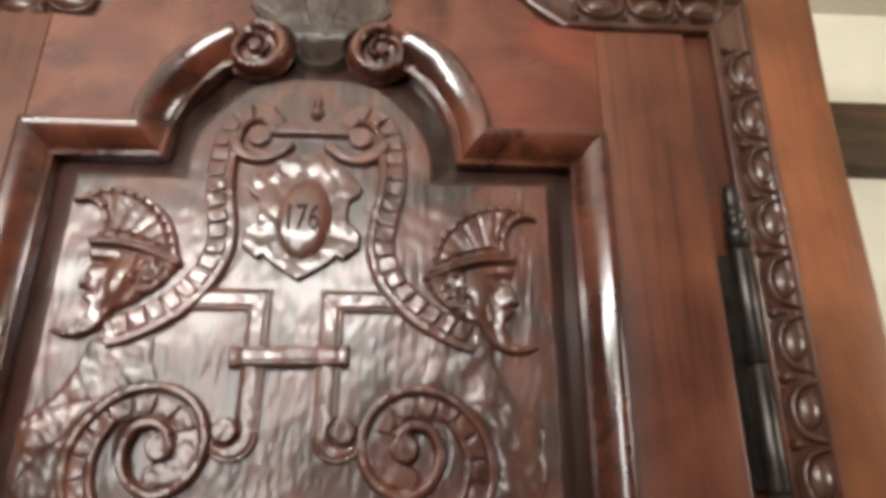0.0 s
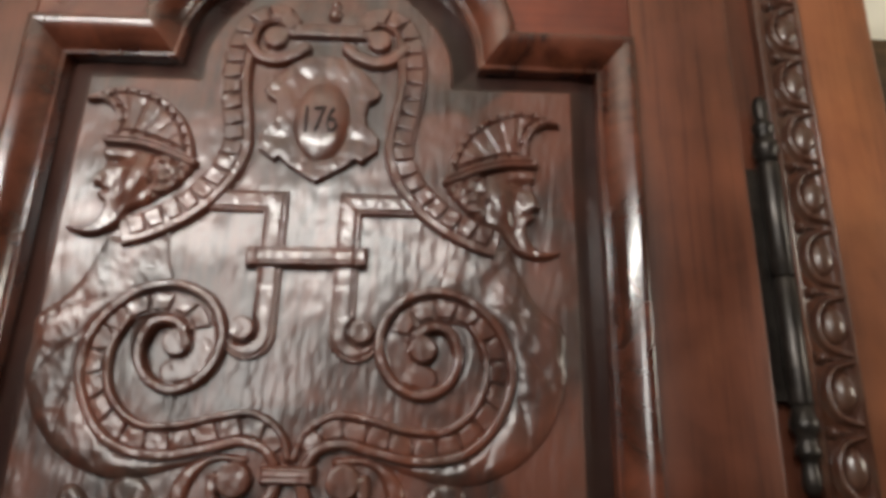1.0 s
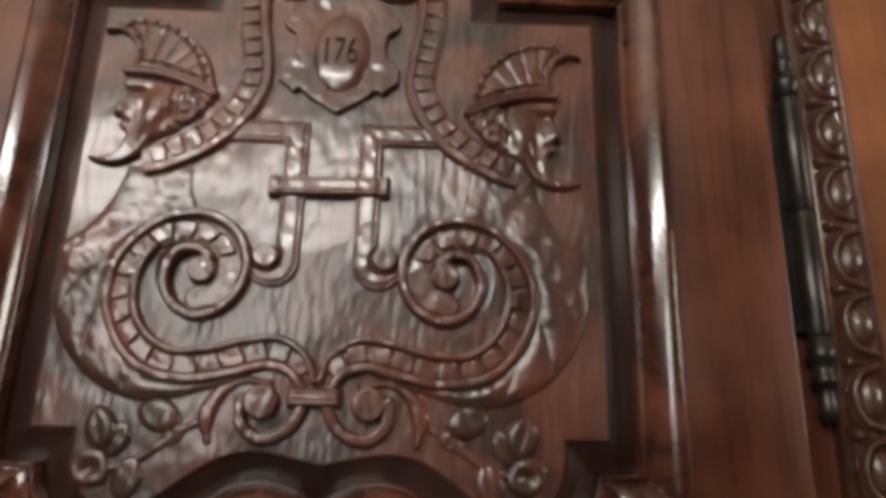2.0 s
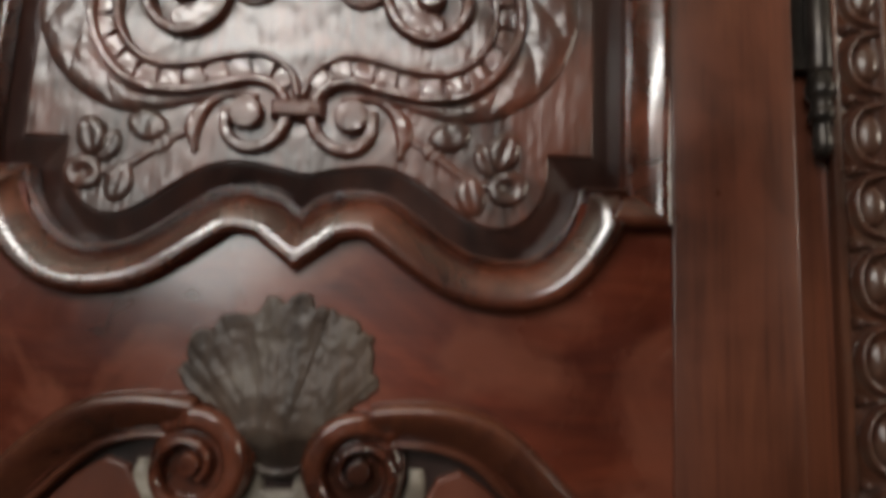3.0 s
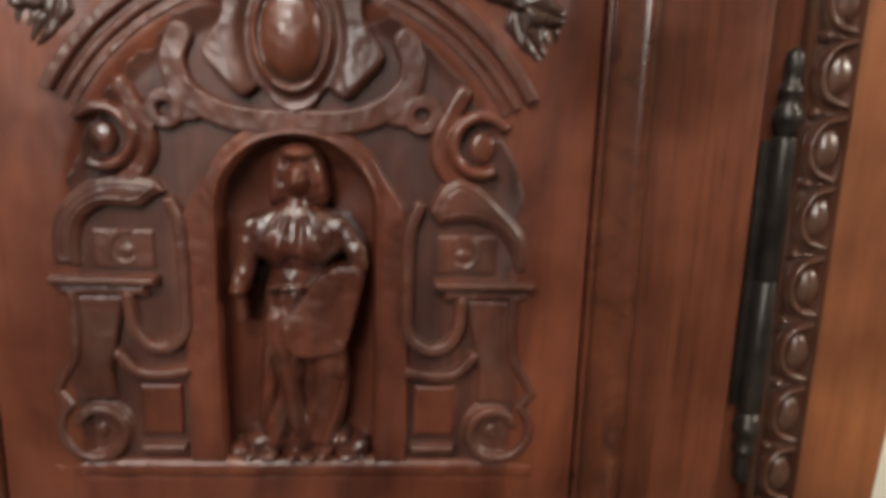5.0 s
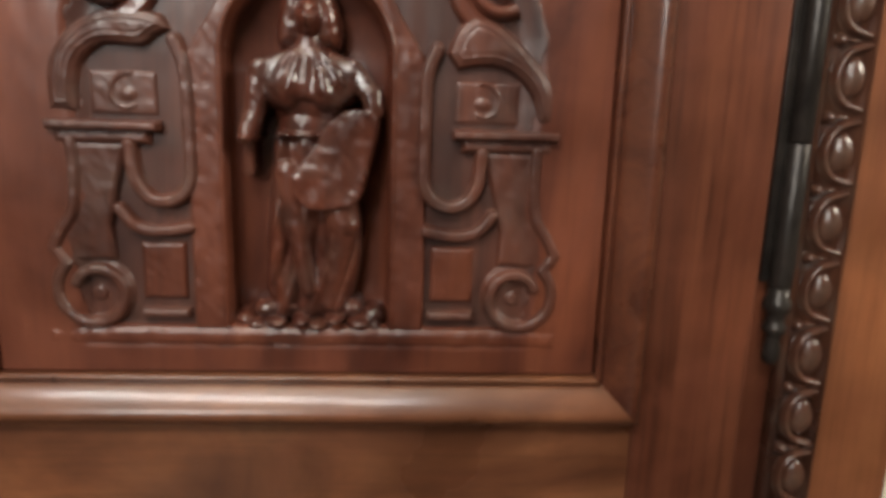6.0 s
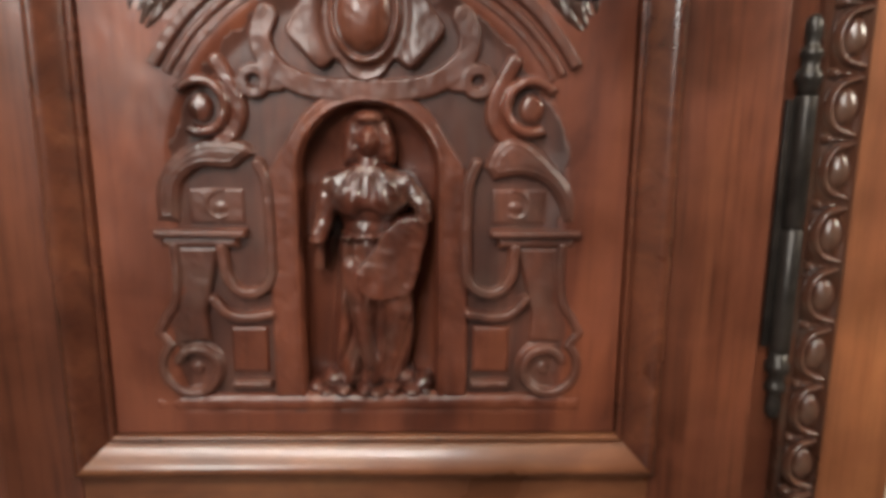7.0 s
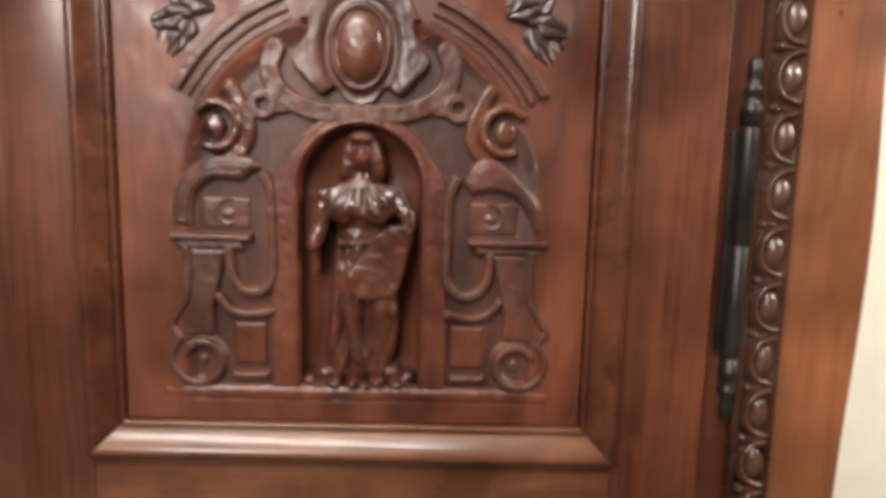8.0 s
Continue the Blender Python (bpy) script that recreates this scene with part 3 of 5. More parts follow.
def strap_rims(U, Z):
    d, run, hand = away(STRAP, U, Z)
    w = 0.0085 + 0.0032 * step(0.02, 0.06, run)
    v = d * hand
    body = rnd(w - d, 0.0058, 0.0016)
    bead = rnd(0.0013 - np.abs(v + w - 0.0015), 0.0074, 0.0012)
    slot = (np.abs(v - 0.0028) < 0.0074) & (run > 0.010)
    h = union(np.where(slot, np.minimum(body, 0.0022), body), bead)
    return np.where(run > STRAP_END - 0.0002, -0.01, h)


pair("strap_scroll", 0.012, 0.152, 1.540, 1.762, strap_rims, CARVED, XO, FIELD_Y, "raised strap with a rim along both edges")
coin_row("strap_coin", STRAP, 0.0072, 0.0058, 0.0136, XO, 0.4, 0.0014, -0.0028)


def top_hook(U, Z):
    hook = spline([(0.062, 1.7205), (0.052, 1.7095), (0.039, 1.7065), (0.026, 1.711), (0.017, 1.7185)], 8)
    knob = disc(0.0415, 1.7275, 0.0100, 0.0064, U, Z)
    neck = rnd(np.minimum(0.0100 - np.abs(U - 0.0315), 0.0050 - np.abs(Z - 1.7330)), 0.0060, 0.003)
    return union(rnd(0.0056 - away(hook, U, Z)[0], 0.0074, 0.0030), knob, neck)


pair("strap_volute", 0.008, 0.072, 1.696, 1.745, top_hook, CARVED, XO, FIELD_Y, "small volute with a round button")


def top_bar(X, Z):
    U = X - XO
    bar = rnd(np.minimum(0.030 - np.abs(U - 0.001), 0.0072 - np.abs(Z - 1.7345)), 0.0066, 0.003)
    bud = union(dome(0.004, 1.7515, 0.0062, 0.0066, 0.0072, U, Z), dome(0.004, 1.7620, 0.0042, 0.0060, 0.0050, U, Z))
    return union(bar, bud)


carve("crossbar", XO - 0.04, XO + 0.045, 1.722, 1.774, top_bar, CARVED, door, FIELD_Y, label="crossbar with a small bud between the volutes")

SHIELD_HALF = [(0.0, 1.712), (0.014, 1.710), (0.028, 1.7015), (0.038, 1.691), (0.0455, 1.680), (0.043, 1.674), (0.036, 1.669), (0.0345, 1.660), (0.036, 1.651), (0.041, 1.647), (0.0458, 1.640), (0.0455, 1.629), (0.033, 1.6185), (0.0285, 1.6215), (0.021, 1.6145), (0.010, 1.6075), (0.0, 1.6015)]
SHIELD = chain(SHIELD_HALF, flip(SHIELD_HALF)[::-1][1:-1])


def shield(X, Z):
    U = X - XO
    sd = within(SHIELD, U, Z)
    h = rnd(sd, 0.0058, 0.0012)
    dish = 0.0010 * step(0.006, 0.022, sd)
    return np.where(sd > 0.002, h - dish + 0.00025 * lumps(U, Z, 0.008, 0.012, 17), h)


carve("shield", XO - 0.05, XO + 0.05, 1.596, 1.716, shield, CARVED, door, FIELD_Y, label="carved shield with notched sides and a pointed foot")


def boss(X, Z):
    q = ((X - XO - 0.0015) / 0.0215) ** 2 + ((Z - 1.6525) / 0.0335) ** 2
    return np.where(q < 1, 0.0012 + 0.0036 * (1 - q ** 1.8), -(np.sqrt(np.maximum(q, 1)) - 1) * 0.04)


carve("oval_boss", XO - 0.026, XO + 0.026, 1.615, 1.690, boss, CARVED, door, FIELD_Y - 0.0045, label="domed oval boss on the shield", sink=0.004, uneven=0.0)


def raised_text(words, x, z, size, y, deep, material, parent, name, label):
    curve = bpy.data.curves.new(name, "FONT")
    curve.body, curve.size, curve.extrude, curve.bevel_depth, curve.align_x, curve.align_y = words, size, deep, 0.0, "CENTER", "CENTER"
    curve.offset = -0.0003
    ob = new(name, curve)
    ob.matrix_world = pose(x, y, z, 90, 0, 0)
    bpy.context.view_layer.update()
    mesh = bpy.data.meshes.new_from_object(ob.evaluated_get(bpy.context.evaluated_depsgraph_get()))
    mesh.transform(ob.matrix_world @ Matrix.Diagonal((0.62, 1, 1, 1)))
    bpy.data.objects.remove(ob)
    mesh.materials.clear()
    return part(name, mesh, material, parent, label, smooth=False)


raised_text("176", XO - 0.0005, 1.6510, 0.0315, -0.0054, 0.0010, INK, door, "numeral", "dark cut numeral on the oval boss")

# crested heads looking outwards, as plain relief
CREST = chain(spline([(0.096, 1.606), (0.100, 1.624), (0.108, 1.642), (0.121, 1.656), (0.135, 1.665), (0.152, 1.669), (0.169, 1.667), (0.185, 1.6585)], 7),
              spline([(0.185, 1.6555), (0.173, 1.656), (0.1645, 1.650), (0.1600, 1.640), (0.162, 1.627)], 5), spline([(0.160, 1.624), (0.142, 1.623), (0.120, 1.616), (0.099, 1.606)], 5))
FACE = chain(spline([(0.098, 1.602), (0.121, 1.611), (0.143, 1.617), (0.165, 1.6185)], 4), [(0.1655, 1.612), (0.1625, 1.606), (0.1635, 1.601), (0.1690, 1.5875), (0.1675, 1.5850), (0.1625, 1.5845), (0.1650, 1.5800), (0.1620, 1.5760)],
             spline([(0.158, 1.573), (0.1595, 1.563), (0.168, 1.5545), (0.1825, 1.5545)], 5), spline([(0.1815, 1.5515), (0.172, 1.5475), (0.159, 1.5475), (0.147, 1.5545), (0.139, 1.567)], 5), [(0.128, 1.572), (0.113, 1.582), (0.103, 1.592)])


def crest(U, Z):
    sd = within(CREST, U, Z)
    a = np.arctan2(Z - 1.606, U - 0.150)
    k = (a * 3.6) % 1.0
    flute = 0.0012 * np.exp(-((k - 0.5) / 0.10) ** 2) * step(0.0055, 0.009, sd)
    edge_run = away(CREST, U, Z, True)[1]
    tooth = 0.0030 * np.exp(-(((edge_run * 100) % 1.0 - 0.5) / 0.09) ** 2) * step(0.0020, 0.0040, sd) * step(0.0085, 0.0055, sd)
    h = rnd(sd, 0.0068, 0.0020)
    return np.where(sd > 0.0012, h - flute - tooth - 0.0030 * np.exp(-((sd - 0.0066) / 0.0009) ** 2), h)


def head(U, Z):
    sd = within(FACE, U, Z)
    h = rnd(sd, 0.0060, 0.0034)
    cheek = 0.0046 * np.exp(-(np.abs((U - 0.1375 + 0.25 * (Z - 1.59)) / 0.0085) ** 3 + np.abs((Z - 1.589) / 0.0165) ** 3))
    nose = 0.0026 * np.exp(-(((U - 0.1630) / 0.0045) ** 2 + ((Z - 1.590) / 0.0080) ** 2))
    eye = 0.0046 * np.exp(-(((U - 0.1550) / 0.0085) ** 2 + ((Z - 1.6055) / 0.0034) ** 2))
    mouth = 0.0026 * np.exp(-(((U - 0.1620) / 0.0065) ** 2 + ((Z - 1.5820) / 0.0017) ** 2))
    neck = 0.0028 * np.exp(-(((U - 0.1485) / 0.0035) ** 2 + ((Z - 1.580) / 0.0120) ** 2))
    bare = np.where(U < 0.128, 0.0030, 0.0)
    face = np.where(sd > 0, np.maximum(h + cheek + nose - eye - mouth - neck - bare, 0.0012), h)
    hair = rnd(within(spline([(0.0985, 1.6040), (0.1250, 1.6130), (0.1290, 1.6000), (0.1280, 1.5740), (0.1160, 1.5800), (0.1040, 1.5920)], 4, True), U, Z), 0.0055, 0.0030)
    lobe = dome(0.1285, 1.5930, 0.0034, 0.0068, 0.0098, U, Z, -10)
    d, _, _ = away(spline([(0.0985, 1.6070), (0.1195, 1.6165), (0.142, 1.6225), (0.1630, 1.6235)], 6), U, Z)
    band = rnd(0.0044 - d, 0.0082, 0.0020)
    return union(face, lobe, np.where(hair > 0, hair + 0.0022 * lumps(U, Z, 0.0048, 0.0042, 81), hair), np.where(band > 0, band - 0.0014 * np.exp(-(d / 0.0009) ** 2), band))


def bearded(U, Z):
    return union(crest(U, Z), head(U, Z))


pair("helmeted_head", 0.088, 0.190, 1.542, 1.680, bearded, CARVED, XO, FIELD_Y, "carved profile head with a fluted crest", lift=0.008, drift=0.006, res=0.0006)

# bracket straps, bar and buttons in the middle


def bracket(U, Z):
    flat = np.where(U >= 0.0275, np.abs(Z - 1.5865), np.maximum(0.0275 - U, np.abs(Z - 1.5865)))
    upright = np.where(Z <= 1.5865, np.abs(U - 0.0271), np.maximum(Z - 1.5865, np.abs(U - 0.0271)))
    r, a = np.hypot(U - 0.0405, Z - 1.4885), np.degrees(np.arctan2(Z - 1.4885, U - 0.0405)) % 360
    hook = np.where((a > 179.5) & (a < 345), np.minimum(0.0222 - 0.0060 * step(200, 340, a) - r, r - 0.0046), -0.01)
    d = np.minimum(0.0088 - hook, np.minimum(np.where(U < 0.082, flat, 1.0), np.where(Z > 1.4884, upright, 1.0)))
    h = rnd(0.0088 - d, 0.0044, 0.0008)
    cut = 0.0018 * np.exp(-((d - 0.0058) / 0.0007) ** 2)
    moat = 0.0030 * np.exp(-((np.hypot(U - 0.0412, Z - 1.4905) - 0.0100) / 0.0012) ** 2)
    return union(np.where(h > 0, np.maximum(h - cut - moat, 0.0006), h), disc(0.0412, 1.4905, 0.0090, 0.0082, U, Z))


pair("bracket_strap", 0.010, 0.086, 1.460, 1.600, bracket, CARVED, XO, FIELD_Y, "flat strap with a lined edge and a button at its end")


def bar(X, Z):
    U = X - XO
    sd = np.minimum(0.0435 - np.abs(U + 0.001), 0.0078 - np.abs(Z - 1.5435 - 0.02 * U))
    h = rnd(sd, 0.0095, 0.0022)
    ends = 0.0018 * np.exp(-((np.abs(U + 0.001) - 0.0345) / 0.0009) ** 2)
    rule = 0.0009 * np.exp(-((np.abs(Z - 1.5435 - 0.02 * U) - 0.0045) / 0.0007) ** 2)
    return np.where(h > 0, h - ends - rule, h)


carve("cross_tie", XO - 0.05, XO + 0.05, 1.532, 1.556, bar, CARVED, door, FIELD_Y, label="bar that ties the two bracket straps")

# great scrolls
def great_scroll(U, Z):
    d, run, _ = away(RIM, U, Z)
    rim = rnd(0.0038 - d, 0.0080, 0.0022)
    floor = rnd(0.008 - away(MID, U, Z)[0], 0.0012, 0.001)
    return union(rim, rnd(0.0028 - away(INNER, U, Z)[0], 0.0068, 0.0016), floor, disc(0.0840, 1.4795, 0.0098, 0.0078, U, Z))


pair("great_scroll", -0.002, 0.153, 1.396, 1.528, great_scroll, CARVED, XO, FIELD_Y, "large rolled scroll with a raised rim")
coin_row("scroll_coin", MID[:88], 0.0060, 0.0046, 0.0158, XO, 0.2, 0.0014, tick=-1.0)

LEAF = chain(spline([(0.146, 1.556), (0.150, 1.543), (0.156, 1.528), (0.168, 1.510), (0.183, 1.496), (0.183, 1.478), (0.1835, 1.459), (0.174, 1.431), (0.154, 1.407), (0.125, 1.392), (0.098, 1.3915), (0.072, 1.3985), (0.040, 1.4075)], 6),
             spline([(0.055, 1.4095), (0.083, 1.404), (0.114, 1.409), (0.136, 1.429), (0.147, 1.459), (0.142, 1.490), (0.118, 1.517), (0.095, 1.523), (0.0985, 1.540), (0.100, 1.562)], 5), [(0.125, 1.556)])


def scroll_leaf(U, Z):
    sd = within(LEAF, U, Z)
    a = np.arctan2(Z - 1.476, U - 0.088)
    r = np.hypot(U - 0.088, Z - 1.476)
    low = step(1.535, 1.490, Z)
    k = (a * 2.2 + (r - 0.07) * 30) % 1.0
    lobes = (0.0007 * np.sin(np.pi * k) - 0.0006 * np.exp(-(k / 0.12) ** 2)) * step(0.002, 0.010, sd) * low
    h = rnd(sd, 0.0016 + 0.0018 * low, 0.009)
    return np.where(sd > 0.001, np.maximum(h + lobes + 0.0003 * lumps(U, Z, 0.014, 0.010, 41), 0.0004), h)


pair("scroll_leaf", 0.034, 0.190, 1.384, 1.570, scroll_leaf, GROUND, XO, FIELD_Y, "acanthus leaf wrapped round the scroll")

# lower volutes, knot, tails and sprays
JAY = spline([(0.0485, 1.3925), (0.0475, 1.379), (0.0385, 1.3695), (0.0265, 1.3690), (0.0145, 1.3765), (0.0085, 1.389), (0.010, 1.400)], 7)
pair("lower_volute", 0.002, 0.058, 1.360, 1.408, lambda U, Z: union(rnd(0.0045 - away(JAY, U, Z)[0], 0.0064, 0.0024), disc(0.0350, 1.3915, 0.0115, 0.0084, U, Z)), CARVED, XO, FIELD_Y, "small volute with a round button")


def knot(X, Z):
    U = X - XO
    sd = np.minimum(0.0180 - np.abs(U + 0.001), 0.0065 - np.abs(Z - 1.3950))
    h = rnd(sd, 0.0105, 0.003)
    return np.where(h > 0, h - 0.0013 * np.exp(-((np.abs(Z - 1.3950) - 0.0022) / 0.0006) ** 2), h)


carve("knot", XO - 0.022, XO + 0.02, 1.386, 1.404, knot, CARVED, door, FIELD_Y, label="tie that binds the scrolls together")


def tail(U, Z):
    path = spline([(0.030, 1.4040), (0.048, 1.4050), (0.062, 1.3975), (0.070, 1.383), (0.068, 1.366)], 7)
    d, run, _ = away(path, U, Z)
    w = 0.0028 + 0.0034 * step(0.02, 0.05, run) * (1 - step(0.052, 0.066, run))
    return rnd(w - d, 0.0036, 0.0040)


pair("tail_leaf", 0.024, 0.080, 1.356, 1.412, tail, CARVED, XO, FIELD_Y)


def spray(U, Z):
    """A stem with rounded leaves, a faceted bud and a hollow leaf."""
    stem = ridge(spline([(0.071, 1.380), (0.086, 1.3715), (0.102, 1.3600), (0.116, 1.3510), (0.130, 1.3480)], 6), U, Z, 0.0030, 0.0018)
    whole = [stem]
    for cx, cz, rx, rz, turn, top in ((0.1366, 1.3725, 0.0110, 0.0150, -18, 0.0058), (0.1255, 1.3660, 0.0085, 0.0125, 25, 0.0032), (0.1005, 1.3815, 0.0150, 0.0110, 18, 0.0038), (0.1160, 1.3420, 0.0100, 0.0140, 12, 0.0030), (0.1400, 1.3480, 0.0140, 0.0120, 30, 0.0036), (0.0900, 1.3690, 0.0090, 0.0060, -35, 0.0022)):
        c, q = math.cos(radians(turn)), math.sin(radians(turn))
        u, v = ((U - cx) * c + (Z - cz) * q) / rx, (-(U - cx) * q + (Z - cz) * c) / rz
        e = 1 - np.abs(u) ** 1.8 - np.abs(v) ** 1.8
        leaf = rnd(e * 0.005, top, 0.0040) - np.where(e > 0, 0.0007 * np.exp(-(u / 0.22) ** 2) + 0.0010 * np.maximum(u, 0), 0)
        whole.append(leaf)
    hollow = 0.0034 * np.exp(-(((U - 0.1400) / 0.0062) ** 2 + ((Z - 1.3478) / 0.0050) ** 2))
    return union(*whole) - hollow


pair("leaf_spray", 0.066, 0.158, 1.324, 1.394, spray, GROUND, XO, FIELD_Y, "stem with rounded leaves and a bud", res=0.0007)

# ---- volutes that end the mouldings, and the shells between them ----
def moulding_volute(cx, cz, size, small, sense, lead):
    """A rolled end of the moulding: a broad band that winds inwards and narrows to a button."""
    turns = np.linspace(0, 1.42, 80)
    edge_at = np.interp(turns, (0, 0.28, 0.53, 0.78, 1.0, 1.42), (0.0370, 0.0366, 0.0330, 0.0245, 0.0178, 0.0135))
    half_at = np.interp(turns, (0, 0.28, 0.53, 0.78, 1.0, 1.42), (0.0092, 0.0088, 0.0066, 0.0048, 0.0036, 0.0030))
    angle = np.radians(78 + 360 * turns)
    coil = np.stack([(edge_at - half_at) * np.cos(angle), (edge_at - half_at) * np.sin(angle)], 1) * size
    start = coil[:1] + np.array([[0.985, -0.17]]) * lead
    coil = np.concatenate([start, coil])
    runs = np.concatenate([[0], np.cumsum(np.linalg.norm(np.diff(coil, axis=0), axis=1))])
    halves = np.concatenate([half_at[:1], half_at]) * size

    def height(X, Z):
        u, v = (X - cx) * sense, Z - cz
        back = rnd(small - np.hypot(u, v), 0.0045, 0.003)
        d, run, _ = away(coil, u, v)
        w = np.interp(run, runs, halves)
        top = 0.0148 - 0.0075 * step(lead * 1.5, 0, run) - 0.0014 * step(0.05, 0.16, run)
        return union(back, rnd(w - d, top, np.minimum(w * 0.85, 0.0062)), disc(0, 0, 0.0078 * size, 0.0135, u, v))
    return height


for sx in (1, -1):
    carve("moulding_volute", XC + sx * 0.0545 - 0.036, XC + sx * 0.0545 + 0.036, 1.778, 1.850, moulding_volute(XC + sx * 0.0545, 1.8125, 0.84, 0.0250, sx, 0.004), POLISHED, door, 0.004, label="rolled volute at the end of the moulding", uneven=0.0002)
    carve("moulding_volute", sx * 0.0515 - 0.052, sx * 0.0515 + 0.046, 1.128, 1.210, moulding_volute(sx * 0.0515 - 0.003, 1.1672, 1.0, 0.0262, sx, 0.010), POLISHED, door, 0.004, label="rolled volute at the end of the moulding", uneven=0.0002)

SHELL = spline([(-0.015, 1.166), (-0.0332, 1.195), (-0.0560, 1.2065), (-0.0670, 1.2215), (-0.0610, 1.2400), (-0.0480, 1.2515), (-0.0415, 1.2590), (-0.0242, 1.2645), (-0.0103, 1.2694), (0.0073, 1.2700), (0.025, 1.2660), (0.0391, 1.2572), (0.0498, 1.2465), (0.0540, 1.2324), (0.0585, 1.2170), (0.0400, 1.2030), (0.0200, 1.1867), (0.0090, 1.166)], 6, True)


def shell_at(lift):
    def height(X, Z):
        z = Z - lift
        sd = within(SHELL, X, z)
        a = np.arctan2(X + 0.0035, z - 1.170) + 6.0 * (X + 0.0035) * (z - 1.22)
        r = np.hypot(X + 0.0035, z - 1.170)
        k = (a * 1.75 + 0.5) % 1.0
        wave = np.sin(np.pi * k) ** 0.6
        teeth = 0.0050 * (np.sqrt(np.abs(np.sin(a * 12.5 + 0.7 * np.sin(a * 7)))) - 0.75) + 0.0030 * lumps(X, z, 0.006, 0.006, 53) + 0.0040 * (wave - 0.7)
        h = rnd(sd + teeth * step(0.04, 0.070, r), 0.0032, 0.0020)
        leaf = (0.0015 * (wave - 0.55) + 0.0014 * (k - 0.5)) * step(0.015, 0.06, r)
        fine = 0.00042 * np.abs(np.sin(a * 23 + 10 * r)) ** 0.5 * step(0.025, 0.05, r) + 0.0005 * lumps(X, z, 0.009, 0.011, 51) + 0.0003 * lumps(X, z, 0.004, 0.005, 52)
        return np.where(h > 0.0006, np.maximum(h + leaf + fine, 0.0003) + 0.0035 * step(0.075, 0.030, r) - 0.022 * step(1.190, 1.156, z), h)
    return height


carve("shell", -0.074, 0.068, 1.150, 1.278, shell_at(0.0), SHELLWOOD, door, 0.0006, label="greyed leafy shell on the middle rail", sink=0.024)
carve("shell", -0.074, 0.068, 1.150 + 0.638, 1.278 + 0.638, shell_at(0.638), SHELLWOOD, door, 0.0006, label="greyed leafy shell on the top rail", sink=0.024)

# ---- the door: lower panel ----
XL = 0.004
part("panel_margin", box(-0.2115, 0.2115, 0.0120, 0.0292, 1.1425, 1.20), SHADED_MARGIN, door, "recessed ground behind the lower panel, darkened for shade", smooth=False)
low_half = chain([(0.0, 1.142), (0.012, 1.1415), (0.017, 1.1345)], arc(0.050, 1.1665, 0.0425, 222, 338, 22), [(0.096, 1.163)],
                 spline([(0.110, 1.1680), (0.130, 1.1550), (0.151, 1.1340), (0.172, 1.1185), (0.191, 1.1142), (0.2088, 1.1140)], 5), [(0.2088, 0.7075)])
LOW_FIELD = chain(low_half, flip(low_half)[::-1][:-1])
NICHE_Z, NICHE_R = 0.9255, 0.0545


def niche(U, Z):
    """Above 0 inside the round-headed niche."""
    return np.where(Z > NICHE_Z, NICHE_R - np.hypot(U, Z - NICHE_Z), np.minimum(NICHE_R - np.abs(U), (Z - 0.7300) * 4))


def low_height(X, Z):
    U = X - XL
    h = 0.0225 + rnd(within(LOW_FIELD, X, Z), 0.0, 0.001) * 8
    sunk = 0.0055 * step(-0.008, 0.012, within(SUNK, U, Z))
    leafy = 1 - np.hypot((np.abs(U) - 0.141) / 0.046, (Z - 1.074) / 0.036)
    sunk = np.maximum(sunk, 0.0026 * step(0.0, 0.7, leafy))
    sd = niche(U, Z)
    hollow = 0.0165 * np.sqrt(np.clip(sd / 0.05, 0, 1)) + 0.0118 * step(0, 0.0018, sd)
    tool = 0.00015 * lumps(X, Z, 0.009, 0.016, 21) + 0.0004 * lumps(X, Z, 0.04, 0.06, 22)
    return np.where(h > 0.004, np.minimum(h, 0.0225) + tool - sunk - np.where(sd > 0, hollow, 0), h)


SUNK = chain([(-0.152, 0.732), (0.152, 0.732), (0.154, 0.80), (0.142, 0.83), (0.152, 0.90)], arc(0, 0.9157, 0.153, 10, 170, 40), [(-0.152, 0.90), (-0.142, 0.83), (-0.154, 0.80)])
carve("carved_field", -0.2096, 0.2096, 0.7065, 1.176, low_height, LOWFIELD, door, 0.0285, 0.0012, "red-brown carved ground of the lower panel", uneven=0.0, sink=0.0115)


def worn_ledge(X, Z):
    r = np.hypot(np.abs(X + 0.003) - 0.0505, Z - 1.1660)
    ring = np.where(Z < 1.1672, np.minimum(0.0452 - r - 0.35 * np.maximum(Z - 1.150, 0), r - 0.030), -0.01)
    mid_bit = np.minimum(0.020 - np.abs(X), 0.0085 - np.abs(Z - 1.1440))
    return rnd(np.maximum(ring, mid_bit), 0.0045, 0.004) + 0.0005 * lumps(X, Z, 0.006, 0.005, 61)


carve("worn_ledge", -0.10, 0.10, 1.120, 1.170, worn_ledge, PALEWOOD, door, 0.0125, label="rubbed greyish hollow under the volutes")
GY = 0.0112          # sunk ground of the ornament


# thin darker skin over the sunk ground, with an uneven edge
def sunk_skin(X, Z):
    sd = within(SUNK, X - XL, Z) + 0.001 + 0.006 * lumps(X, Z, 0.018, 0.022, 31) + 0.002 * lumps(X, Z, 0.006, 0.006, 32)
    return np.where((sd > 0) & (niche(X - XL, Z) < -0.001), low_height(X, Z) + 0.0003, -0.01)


carve("sunk_ground", -0.17, 0.17, 0.726, 1.09, sunk_skin, LOWGROUND, door, 0.0285, 0.0012, "darker ground between the carvings", uneven=0.0)


